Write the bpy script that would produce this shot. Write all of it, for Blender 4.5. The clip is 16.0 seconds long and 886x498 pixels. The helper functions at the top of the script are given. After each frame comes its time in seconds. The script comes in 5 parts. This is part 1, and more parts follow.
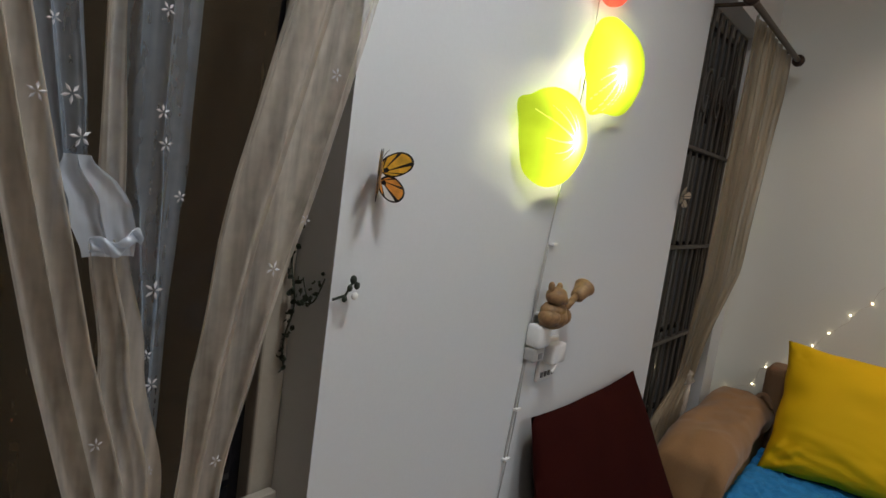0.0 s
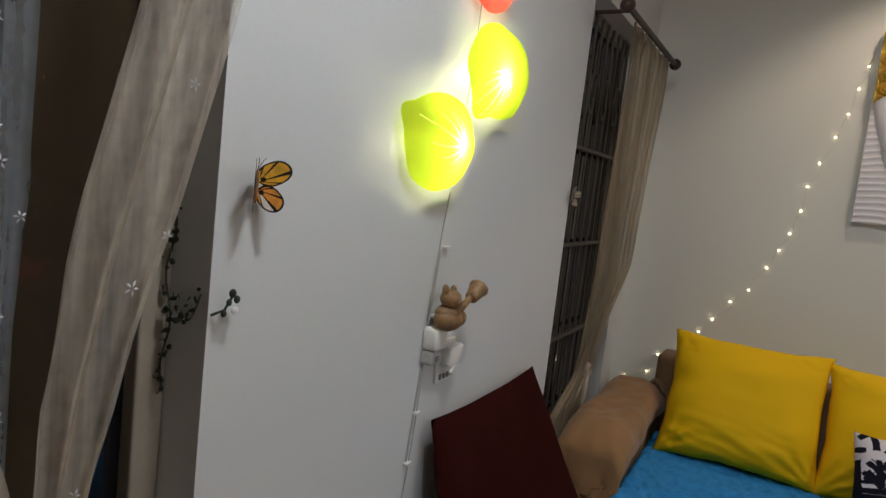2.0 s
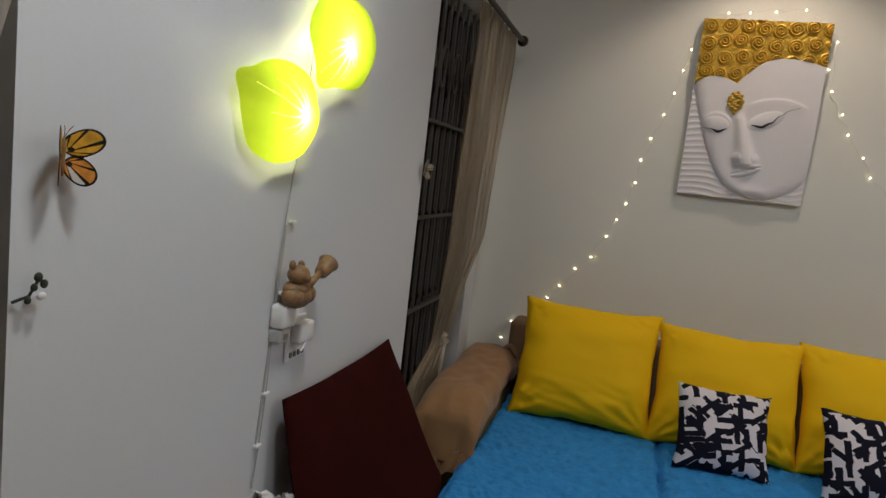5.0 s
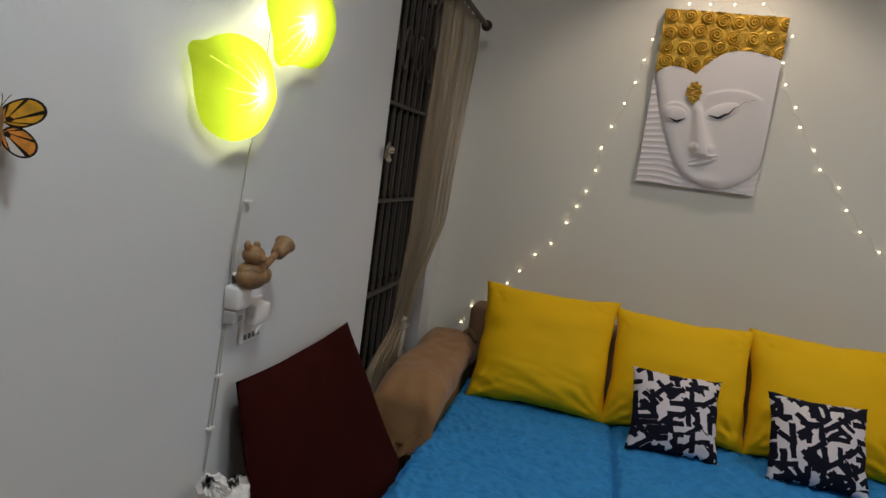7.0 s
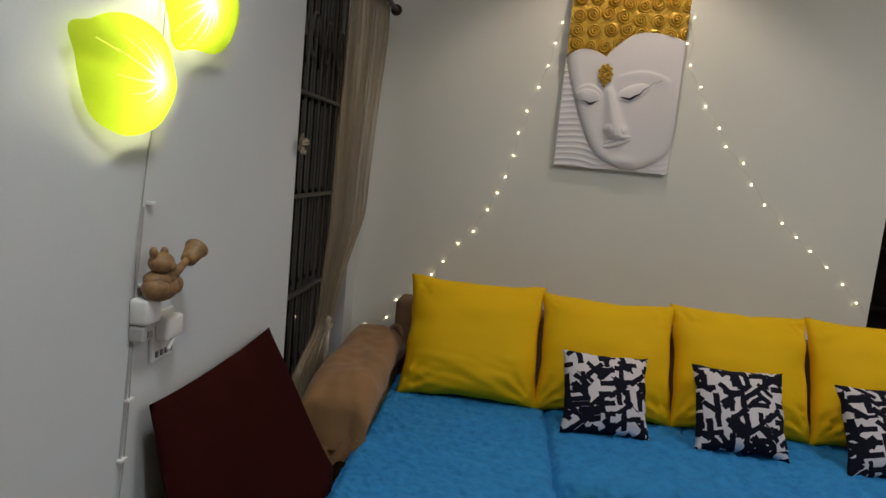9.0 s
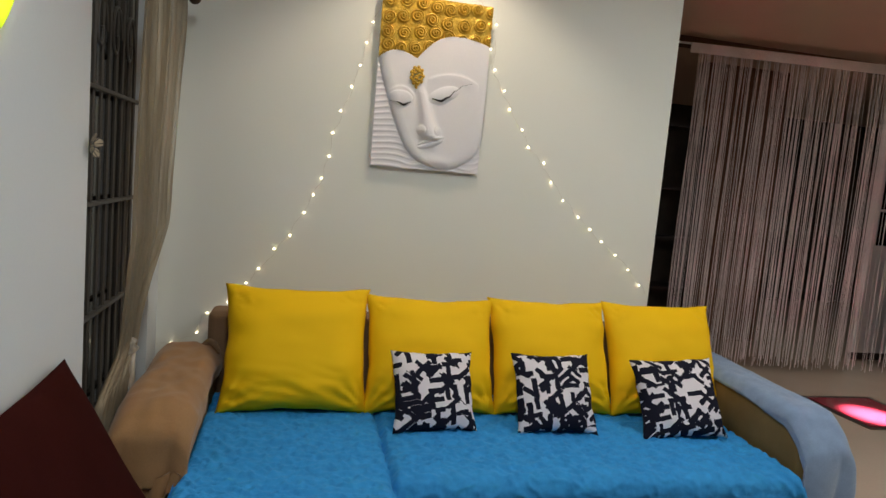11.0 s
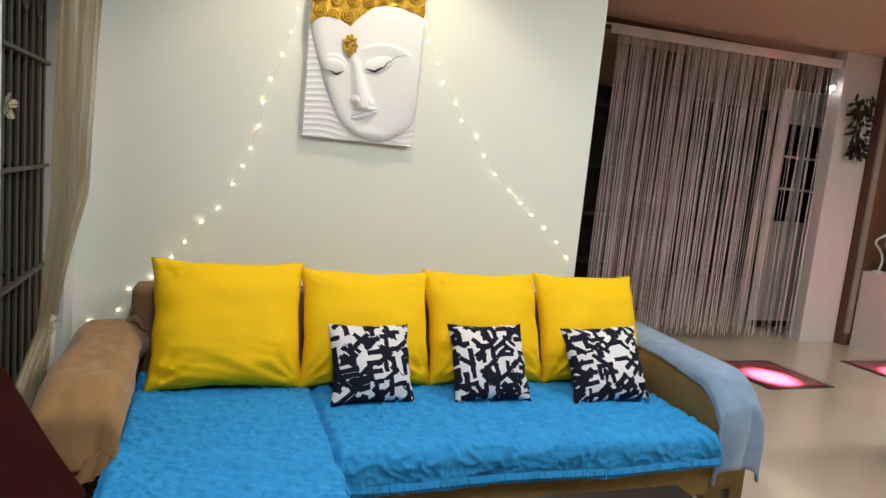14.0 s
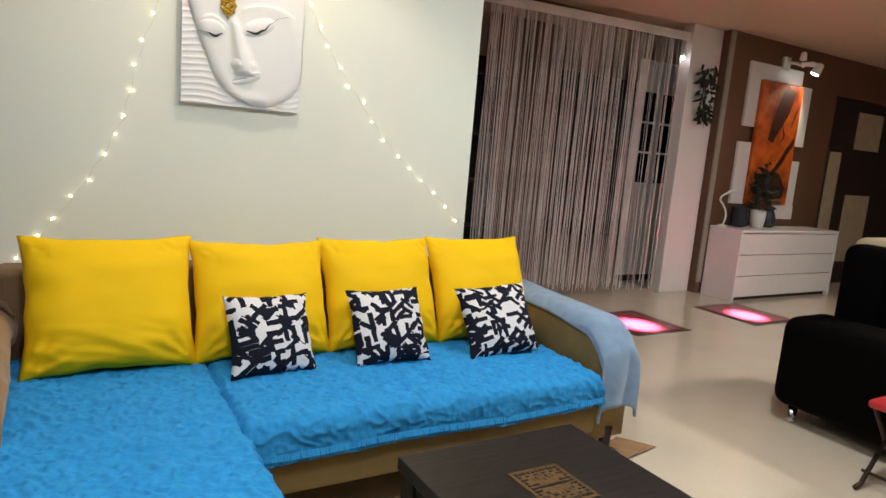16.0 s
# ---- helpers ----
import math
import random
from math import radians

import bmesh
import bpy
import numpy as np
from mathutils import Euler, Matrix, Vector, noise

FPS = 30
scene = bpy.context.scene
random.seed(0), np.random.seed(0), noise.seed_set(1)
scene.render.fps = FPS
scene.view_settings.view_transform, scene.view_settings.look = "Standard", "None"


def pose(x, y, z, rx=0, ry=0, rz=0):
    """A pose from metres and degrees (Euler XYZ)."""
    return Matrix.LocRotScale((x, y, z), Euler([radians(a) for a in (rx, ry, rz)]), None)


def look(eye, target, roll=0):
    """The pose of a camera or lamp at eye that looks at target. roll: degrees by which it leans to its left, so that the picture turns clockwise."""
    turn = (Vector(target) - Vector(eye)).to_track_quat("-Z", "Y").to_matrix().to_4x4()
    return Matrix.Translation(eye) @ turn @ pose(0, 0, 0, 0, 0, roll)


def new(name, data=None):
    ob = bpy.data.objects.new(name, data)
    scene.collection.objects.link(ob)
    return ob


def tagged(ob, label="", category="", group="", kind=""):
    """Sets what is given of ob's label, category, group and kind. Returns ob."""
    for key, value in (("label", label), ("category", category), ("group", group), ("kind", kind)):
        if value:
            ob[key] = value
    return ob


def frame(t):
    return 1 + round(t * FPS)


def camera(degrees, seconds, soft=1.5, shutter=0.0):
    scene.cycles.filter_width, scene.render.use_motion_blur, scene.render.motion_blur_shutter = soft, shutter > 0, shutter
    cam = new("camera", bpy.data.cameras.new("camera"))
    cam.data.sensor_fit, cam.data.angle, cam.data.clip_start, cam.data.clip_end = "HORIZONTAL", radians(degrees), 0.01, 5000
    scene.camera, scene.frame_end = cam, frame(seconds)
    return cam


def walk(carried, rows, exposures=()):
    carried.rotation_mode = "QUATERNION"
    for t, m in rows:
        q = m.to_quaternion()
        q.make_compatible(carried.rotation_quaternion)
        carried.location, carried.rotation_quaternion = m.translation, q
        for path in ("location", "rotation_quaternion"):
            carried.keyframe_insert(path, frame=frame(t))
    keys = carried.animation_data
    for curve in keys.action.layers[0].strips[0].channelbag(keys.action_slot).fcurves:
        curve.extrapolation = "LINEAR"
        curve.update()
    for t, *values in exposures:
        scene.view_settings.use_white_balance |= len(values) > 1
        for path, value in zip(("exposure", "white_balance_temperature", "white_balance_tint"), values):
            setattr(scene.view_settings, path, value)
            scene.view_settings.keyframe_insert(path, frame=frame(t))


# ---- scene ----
cam = camera(68.5, 16.0)
PATH = [
    (0, (0.075, -0.007, 1.456), (-1.093, 1.599, 1.212), 7.8),
    (0.5, (0.085, 0.003, 1.461), (-1.028, 1.648, 1.227), 7.5),
    (1, (0.095, 0.01, 1.466), (-0.993, 1.675, 1.258), 6.7),
    (1.5, (0.102, 0.015, 1.471), (-0.911, 1.726, 1.261), 6.4),
    (2, (0.11, 0.018, 1.469), (-0.834, 1.769, 1.264), 6.5),
    (2.5, (0.115, 0.02, 1.463), (-0.801, 1.784, 1.24), 6.2),
    (3, (0.126, 0.017, 1.466), (-0.746, 1.799, 1.205), 5.4),
    (3.5, (0.123, 0.03, 1.463), (-0.656, 1.85, 1.182), 5.6),
    (4, (0.137, 0.037, 1.467), (-0.524, 1.909, 1.221), 5.7),
    (4.5, (0.137, 0.04, 1.466), (-0.499, 1.92, 1.216), 6.0),
    (5, (0.138, 0.046, 1.471), (-0.417, 1.953, 1.233), 6.6),
    (7.5, (0.152, 0.058, 1.46), (-0.276, 1.991, 1.17), 7.3),
    (8, (0.138, 0.079, 1.458), (-0.236, 2.018, 1.139), 6.7),
    (8.5, (0.116, 0.114, 1.456), (-0.116, 2.077, 1.156), 6.4),
    (9, (0.096, 0.132, 1.451), (-0.084, 2.107, 1.19), 5.5),
    (9.5, (0.073, 0.146, 1.471), (-0.069, 2.126, 1.22), 6.8),
    (10, (0.062, 0.17, 1.472), (0.125, 2.159, 1.272), 6.7),
    (12.5, (-0.081, 0.19, 1.435), (0.497, 2.085, 1.156), 4.5),
    (13, (-0.07, 0.189, 1.443), (0.478, 2.091, 1.157), 4.6),
    (13.5, (-0.058, 0.182, 1.429), (0.486, 2.092, 1.188), 5.2),
    (14, (-0.071, 0.202, 1.428), (0.599, 2.069, 1.17), 5.6),
    (14.5, (-0.098, 0.201, 1.407), (0.699, 2.014, 1.133), 4.2),
    (15, (-0.133, 0.194, 1.404), (0.721, 1.977, 1.096), 3.0),
    (15.5, (-0.149, 0.198, 1.402), (0.787, 1.935, 1.072), 4.1),
    (16, (-0.164, 0.203, 1.397), (0.853, 1.896, 1.086), 4.8),
]
EXPOSURES = [(0.0, 0.0, 6230, 11), (1.5, -0.06, 6230, 11), (3.0, -0.10, 6230, 11), (5.0, -0.20, 6230, 11), (8.0, -0.18, 6200, 10), (9.0, -0.15, 6200, 9), (10.0, -0.10, 6200, 9), (12.3, 1.11, 6040, 1), (14.0, 1.11, 6040, 1), (16.0, 1.14, 6040, 1)]
walk(cam, [(t, look(eye, target, roll)) for t, eye, target, roll in PATH], EXPOSURES)

# ---------------------------------------------------------------- light
world = bpy.data.worlds.new("night")
scene.world = world
world.use_nodes = True
world.node_tree.nodes["Background"].inputs[0].default_value = (0.010, 0.011, 0.016, 1)
world.node_tree.nodes["Background"].inputs[1].default_value = 1.0


def lamp(name, kind, m, power, colour, size=0.05, spread=None, blend=0.5):
    data = bpy.data.lights.new(name, kind)
    data.energy, data.color = power, colour
    if kind == "AREA":
        data.shape, data.size = "DISK", size
    else:
        data.shadow_soft_size = size
    if kind == "SPOT":
        data.spot_size, data.spot_blend = radians(spread), blend
    ob = new(name, data)
    ob.matrix_world = m
    return ob


CEILING = 2.87
LX = -0.622          # face of the lamp wall
# the ceiling lamp of the sitting corner, the downlight over the relief and the far room's lamps
lamp("sitting_light", "AREA", look((0.06, 0.74, CEILING - 0.07), (0.06, 0.74, 0)), 16.5, (0.99, 1.0, 0.98), 0.26)
lamp("table_light", "AREA", look((2.15, 1.50, CEILING - 0.07), (2.15, 1.50, 0)), 18.5, (1.0, 0.99, 0.95), 0.26)
lamp("relief_downlight", "SPOT", look((0.60, 2.76, CEILING - 0.03), (0.60, 2.98, 0)), 25, (1.0, 0.79, 0.60), 0.03, 112, 0.5)
lamp("far_light", "AREA", look((5.6, 1.2, CEILING - 0.07), (5.6, 1.2, 0)), 39, (1.0, 0.91, 0.82), 0.3)
# two added overhead spots stand in for a pink glow from beneath the tiles
lamp("pink_spot_a", "SPOT", look((4.05, 2.90, CEILING - 0.05), (4.17, 4.03, 0)), 9500, (1.0, 0.56, 0.68), 0.03, 8.6, 1.0)
lamp("pink_spot_b", "SPOT", look((4.85, 2.60, CEILING - 0.05), (5.64, 4.00, 0)), 10500, (1.0, 0.56, 0.68), 0.03, 7.6, 1.0)
lamp("picture_lamp_light", "SPOT", look((7.31, 4.68, 2.53), (7.05, 4.88, 1.9)), 11, (1.0, 0.80, 0.55), 0.02, 95, 0.6)
lamp("passage_light", "AREA", look((4.9, 6.6, CEILING - 0.07), (4.9, 6.6, 0)), 4, (1.0, 0.94, 0.90), 0.25)
for ly, lz, power, colour in ((1.300, 1.552, 1.7, (1.0, 0.95, 0.52)), (1.490, 1.737, 2.0, (1.0, 0.95, 0.52)), (1.455, 1.985, 0.9, (1.0, 0.50, 0.40))):
    lamp("leaf_bulb", "POINT", pose(LX + 0.041, ly, lz), power, colour, 0.008)

# ---------------------------------------------------------------- materials


def material(name, colour, rough=0.6, metal=0.0, vary=0.12, scale=8.0, bump=0.15, fine=120.0, second=None, sheen=0.0, coat=0.0, depth=0.004, spec=0.5, grain=None):
    """A surface with a large and a small variation of its colour and a fine relief."""
    m = bpy.data.materials.new(name)
    m.use_nodes = True
    n, link = m.node_tree.nodes, m.node_tree.links.new
    b = n["Principled BSDF"]
    b.inputs["Roughness"].default_value, b.inputs["Metallic"].default_value = rough, metal
    b.inputs["Sheen Weight"].default_value, b.inputs["Coat Weight"].default_value = sheen, coat
    b.inputs["Specular IOR Level"].default_value = spec
    at = n.new("ShaderNodeTexCoord")
    big, small = n.new("ShaderNodeTexNoise"), n.new("ShaderNodeTexNoise")
    big.inputs["Scale"].default_value, big.inputs["Detail"].default_value = scale, 4
    small.inputs["Scale"].default_value, small.inputs["Detail"].default_value = fine, 3
    ramp = n.new("ShaderNodeValToRGB")
    dark = [c * (1 - vary) for c in colour]
    other = second or [min(1, c * (1 + vary)) for c in colour]
    ramp.color_ramp.elements[0].color, ramp.color_ramp.elements[1].color = (*dark, 1), (*other, 1)
    ramp.color_ramp.elements[0].position, ramp.color_ramp.elements[1].position = 0.3, 0.7
    mix = n.new("ShaderNodeMath")
    mix.operation = "MULTIPLY_ADD"
    mix.inputs[1].default_value, mix.inputs[2].default_value = 0.35, 0.0
    plus = n.new("ShaderNodeMath")
    plus.operation = "MULTIPLY_ADD"
    plus.inputs[1].default_value = 0.65
    source = at.outputs["Object"]
    if grain:
        along = n.new("ShaderNodeMapping")
        along.inputs["Scale"].default_value = grain
        link(source, along.inputs["Vector"])
        source = along.outputs[0]
    link(source, big.inputs["Vector"])
    link(source, small.inputs["Vector"])
    link(small.outputs["Fac"], mix.inputs[0])
    link(big.outputs["Fac"], plus.inputs[0])
    link(mix.outputs[0], plus.inputs[2])
    link(plus.outputs[0], ramp.inputs["Fac"])
    link(ramp.outputs["Color"], b.inputs["Base Color"])
    relief = n.new("ShaderNodeBump")
    relief.inputs["Strength"].default_value, relief.inputs["Distance"].default_value = bump, depth
    link(plus.outputs[0], relief.inputs["Height"])
    link(relief.outputs["Normal"], b.inputs["Normal"])
    return m


def glowing(name, colour, strength):
    m = bpy.data.materials.new(name)
    m.use_nodes = True
    b = m.node_tree.nodes["Principled BSDF"]
    b.inputs["Base Color"].default_value = b.inputs["Emission Color"].default_value = (*colour, 1)
    b.inputs["Emission Strength"].default_value = strength
    return m


def sheer(name, colour, cover, glow=0.5, spread=0.09):
    """Thin cloth: partly see-through, partly lit through."""
    m = bpy.data.materials.new(name)
    m.use_nodes = True
    n, link = m.node_tree.nodes, m.node_tree.links.new
    n.remove(n["Principled BSDF"])
    at, weave, wide = n.new("ShaderNodeTexCoord"), n.new("ShaderNodeTexNoise"), n.new("ShaderNodeTexNoise")
    weave.inputs["Scale"].default_value, wide.inputs["Scale"].default_value = 60, 14
    streak = n.new("ShaderNodeMapping")
    streak.inputs["Scale"].default_value = (5.0, 5.0, 0.22)
    link(at.outputs["Object"], streak.inputs["Vector"])
    link(at.outputs["Object"], weave.inputs["Vector"])
    link(streak.outputs[0], wide.inputs["Vector"])
    sum_, span = n.new("ShaderNodeMath"), n.new("ShaderNodeMapRange")
    sum_.operation = "ADD"
    soft_ = n.new("ShaderNodeMath")
    soft_.operation = "MULTIPLY_ADD"
    soft_.inputs[1].default_value, soft_.inputs[2].default_value = 0.3, 0.35
    link(weave.outputs["Fac"], soft_.inputs[0])
    link(soft_.outputs[0], sum_.inputs[0])
    link(wide.outputs["Fac"], sum_.inputs[1])
    span.inputs["From Min"].default_value, span.inputs["From Max"].default_value = 0.7, 1.3
    span.inputs["To Min"].default_value, span.inputs["To Max"].default_value = cover - spread, min(1.0, cover + spread)
    link(sum_.outputs[0], span.inputs["Value"])
    diffuse, through_, clear = n.new("ShaderNodeBsdfDiffuse"), n.new("ShaderNodeBsdfTranslucent"), n.new("ShaderNodeBsdfTransparent")
    diffuse.inputs["Color"].default_value = through_.inputs["Color"].default_value = (*colour, 1)
    shine = n.new("ShaderNodeBsdfGlossy")
    shine.inputs["Roughness"].default_value = 0.35
    shine.inputs["Color"].default_value = (*[min(1, c * 1.2) for c in colour], 1)
    a, c, d = n.new("ShaderNodeMixShader"), n.new("ShaderNodeMixShader"), n.new("ShaderNodeMixShader")
    a.inputs[0].default_value, d.inputs[0].default_value = glow, 0.12
    link(diffuse.outputs[0], a.inputs[1])
    link(through_.outputs[0], a.inputs[2])
    link(a.outputs[0], d.inputs[1])
    link(shine.outputs[0], d.inputs[2])
    link(span.outputs["Result"], c.inputs[0])
    link(clear.outputs[0], c.inputs[1])
    link(d.outputs[0], c.inputs[2])
    link(c.outputs[0], n["Material Output"].inputs["Surface"])
    return m


def leaf_skin(name, colour, vein):
    """A lamp's thin plastic leaf: lit through by the bulb behind it."""
    m = bpy.data.materials.new(name)
    m.use_nodes = True
    n, link = m.node_tree.nodes, m.node_tree.links.new
    n.remove(n["Principled BSDF"])
    at, noise_ = n.new("ShaderNodeTexCoord"), n.new("ShaderNodeTexNoise")
    noise_.inputs["Scale"].default_value = 26
    ramp = n.new("ShaderNodeValToRGB")
    ramp.color_ramp.elements[0].color, ramp.color_ramp.elements[1].color = (*colour, 1), (*vein, 1)
    ramp.color_ramp.elements[0].position, ramp.color_ramp.elements[1].position = 0.35, 0.9
    link(at.outputs["Object"], noise_.inputs["Vector"])
    link(noise_.outputs["Fac"], ramp.inputs["Fac"])
    diffuse, through_, mix = n.new("ShaderNodeBsdfDiffuse"), n.new("ShaderNodeBsdfTranslucent"), n.new("ShaderNodeMixShader")
    mix.inputs[0].default_value = 0.75
    link(ramp.outputs["Color"], diffuse.inputs["Color"])
    link(ramp.outputs["Color"], through_.inputs["Color"])
    link(diffuse.outputs[0], mix.inputs[1])
    link(through_.outputs[0], mix.inputs[2])
    link(mix.outputs[0], n["Material Output"].inputs["Surface"])
    return m


def brushed_print(name):
    """White cotton printed with short black brush strokes lying in several directions."""
    m = bpy.data.materials.new(name)
    m.use_nodes = True
    n, link = m.node_tree.nodes, m.node_tree.links.new
    b = n["Principled BSDF"]
    b.inputs["Roughness"].default_value = 0.9
    b.inputs["Specular IOR Level"].default_value = 0.1
    at = n.new("ShaderNodeTexCoord")
    info = n.new("ShaderNodeObjectInfo")
    wob = n.new("ShaderNodeTexNoise")
    wob.inputs["Scale"].default_value = 32
    link(at.outputs["Object"], wob.inputs["Vector"])
    last = None
    for k, (turn, sx, sy) in enumerate(((6, 11, 40), (96, 11, 39), (40, 10, 40), (141, 11, 43))):
        place = n.new("ShaderNodeMapping")
        place.inputs["Rotation"].default_value = (0, radians(turn), 0)
        flat = n.new("ShaderNodeMapping")
        flat.inputs["Scale"].default_value = (sx, 0.0, sy)
        shift = n.new("ShaderNodeVectorMath")
        shift.operation = "MULTIPLY_ADD"
        shift.inputs[1].default_value = (0.013, 0.013, 0.013)
        link(wob.outputs["Color"], shift.inputs[0])
        link(at.outputs["Object"], shift.inputs[2])
        move = n.new("ShaderNodeVectorMath")
        scatter = n.new("ShaderNodeMath")
        scatter.operation = "MULTIPLY_ADD"
        scatter.inputs[1].default_value, scatter.inputs[2].default_value = 3.0, k * 1.7
        link(info.outputs["Random"], scatter.inputs[0])
        link(shift.outputs[0], place.inputs["Vector"])
        link(place.outputs[0], move.inputs[0])
        link(scatter.outputs[0], move.inputs[1])
        link(move.outputs[0], flat.inputs["Vector"])
        cells = n.new("ShaderNodeTexVoronoi")
        cells.inputs["Scale"].default_value = 1.0
        cells.distance = "CHEBYCHEV"
        cells.inputs["Randomness"].default_value = 0.9
        link(flat.outputs[0], cells.inputs["Vector"])
        low = n.new("ShaderNodeMath")
        low.operation = "LESS_THAN"
        low.inputs[1].default_value = 0.40
        link(cells.outputs["Distance"], low.inputs[0])
        some = n.new("ShaderNodeSeparateColor")
        link(cells.outputs["Color"], some.inputs[0])
        pick = n.new("ShaderNodeMath")
        pick.operation = "GREATER_THAN"
        pick.inputs[1].default_value = 0.46
        link(some.outputs[0], pick.inputs[0])
        both = n.new("ShaderNodeMath")
        both.operation = "MULTIPLY"
        link(low.outputs[0], both.inputs[0])
        link(pick.outputs[0], both.inputs[1])
        if last:
            top = n.new("ShaderNodeMath")
            top.operation = "MAXIMUM"
            link(last.outputs[0], top.inputs[0])
            link(both.outputs[0], top.inputs[1])
            last = top
        else:
            last = both
    mix = n.new("ShaderNodeMix")
    mix.data_type = "RGBA"
    mix.inputs[6].default_value, mix.inputs[7].default_value = (0.72, 0.68, 0.71, 1), (0.012, 0.012, 0.022, 1)
    link(last.outputs[0], mix.inputs[0])
    link(mix.outputs[2], b.inputs["Base Color"])
    return m


WALL = material("white_wall_paint", (0.665, 0.69, 0.705), 0.55, vary=0.03, scale=1.2, bump=0.08, fine=160)
SOFA_WALL = material("cream_wall_paint", (0.76, 0.765, 0.70), 0.5, vary=0.03, scale=1.0, bump=0.08, fine=160)
BROWN_WALL = material("brown_wall_paint", (0.13, 0.062, 0.034), 0.6, vary=0.10, scale=1.5, bump=0.08)
# the warm cast of lamp light is mixed into this ceiling colour
CEIL = material("lamp_tinted_ceiling_paint", (0.60, 0.43, 0.31), 0.7, vary=0.05, scale=1.0)
FLOOR = material("cream_polished_tile", (0.66, 0.555, 0.44), 0.16, vary=0.06, scale=2.0, bump=0.03, fine=60, coat=0.3)
RED_TILE = material("dark_red_glass_tile", (0.32, 0.034, 0.055), 0.2, vary=0.15, scale=6)
TILE_EDGE = material("dark_tile_edge", (0.035, 0.018, 0.015), 0.35)
SKIRT = material("dark_skirting", (0.03, 0.018, 0.014), 0.4)
YELLOW = material("yellow_velvet", (0.86, 0.520, 0.001), 0.72, vary=0.03, scale=5, bump=0.12, fine=220, spec=0.2, depth=0.003)
BLUE = material("blue_plush", (0.028, 0.215, 0.52), 0.85, vary=0.08, spec=0.25, scale=24, bump=0.5, fine=320, second=(0.046, 0.300, 0.67), depth=0.005)
SOFA_CLOTH = material("olive_tan_sofa_cloth", (0.22, 0.145, 0.055), 0.85, spec=0.2, vary=0.14, scale=7, bump=0.3, fine=260)
BACK_CLOTH = material("brown_sofa_back_cloth", (0.20, 0.12, 0.065), 0.85, vary=0.12, scale=8, bump=0.3, fine=260)
TAN_CLOTH = material("tan_cotton_throw", (0.30, 0.165, 0.072), 0.9, spec=0.2, vary=0.12, scale=9, bump=0.4, fine=200, sheen=0.2)
TOWEL = material("grey_blue_towel", (0.20, 0.275, 0.41), 0.95, spec=0.2, vary=0.18, scale=16, bump=0.7, fine=240, sheen=0.3)
BURGUNDY = material("burgundy_cotton", (0.030, 0.0060, 0.0050), 0.95, spec=0.03, vary=0.14, scale=7, bump=0.3, fine=240)
PRINT = brushed_print("black_and_white_print")
GOLD = material("gold_leaf", (0.58, 0.37, 0.045), 0.36, 0.6, vary=0.28, scale=40, bump=0.3, fine=200)
PLASTER = material("white_lacquered_wood", (0.80, 0.78, 0.80), 0.42, vary=0.03, scale=5, bump=0.06)
INK = material("black_paint", (0.012, 0.010, 0.010), 0.4)
WHITE_PLASTIC = material("white_plastic", (0.78, 0.78, 0.77), 0.35, vary=0.03)
GREY_PLASTIC = material("grey_plastic", (0.16, 0.16, 0.16), 0.4)
DARK_METAL = material("dark_bronze_metal", (0.06, 0.04, 0.03), 0.4, 0.7)
CHROME = material("chrome", (0.7, 0.7, 0.7), 0.15, 1.0, vary=0.05)
GRILLE = material("grey_painted_iron", (0.085, 0.073, 0.06), 0.5, vary=0.12)
FRAME_WHITE = material("aged_white_window_paint", (0.30, 0.27, 0.225), 0.5, vary=0.08)
TABLE_WOOD = material("dark_table_wood", (0.008, 0.006, 0.005), 0.42, vary=0.45, scale=5, bump=0.25, fine=16, second=(0.026, 0.019, 0.016), spec=0.35, grain=(1.0, 14.0, 14.0))
BRASS = material("carved_brass_inlay", (0.13, 0.070, 0.025), 0.5, 0.3, vary=0.3, scale=60, bump=0.5)
BLACK_LEATHER = material("black_leather", (0.002, 0.0015, 0.0015), 0.7, vary=0.2, scale=20, bump=0.3, spec=0.03)
BEIGE = material("beige_panel", (0.42, 0.33, 0.22), 0.6)
DARK_WOOD = material("dark_door_wood", (0.022, 0.012, 0.010), 0.5, vary=0.25, scale=10)
WHITE_LACQUER = material("white_furniture_lacquer", (0.76, 0.72, 0.72), 0.3, vary=0.03)
RED_SEAT = material("red_vinyl", (0.42, 0.02, 0.025), 0.4)
ORANGE = material("butterfly_orange", (0.80, 0.33, 0.05), 0.6, vary=0.25, scale=60)
GREEN = material("dark_green_leaf", (0.015, 0.023, 0.011), 0.6, vary=0.3, scale=50)
TERRACOTTA = material("brown_glazed_clay", (0.24, 0.135, 0.058), 0.5, vary=0.5, scale=45)
BLUE_GLAZE = material("dark_blue_glaze", (0.022, 0.024, 0.036), 0.25)
STRAND = material("pale_pink_thread", (0.79, 0.715, 0.705), 0.5, vary=0.25, scale=3)
NIGHT_GLASS = material("night_window_glass", (0.006, 0.006, 0.008), 0.08, vary=0.3, bump=0.0)
# masonry whose near-black colour stands in for the lack of light
SHADE_STONE = material("shade_toned_masonry", (0.05, 0.04, 0.032), 0.9, vary=0.25)
SHEER = sheer("ivory_organza", (0.80, 0.745, 0.66), 0.57, spread=0.25)
SHEER_BLUE = sheer("blue_grey_organza", (0.56, 0.66, 0.78), 0.36, spread=0.20)
SHEER_BROWN = sheer("taupe_voile", (0.135, 0.105, 0.068), 0.74, spread=0.035)
SHEER_KNOT = sheer("gathered_organza", (0.70, 0.76, 0.84), 0.80, spread=0.12)
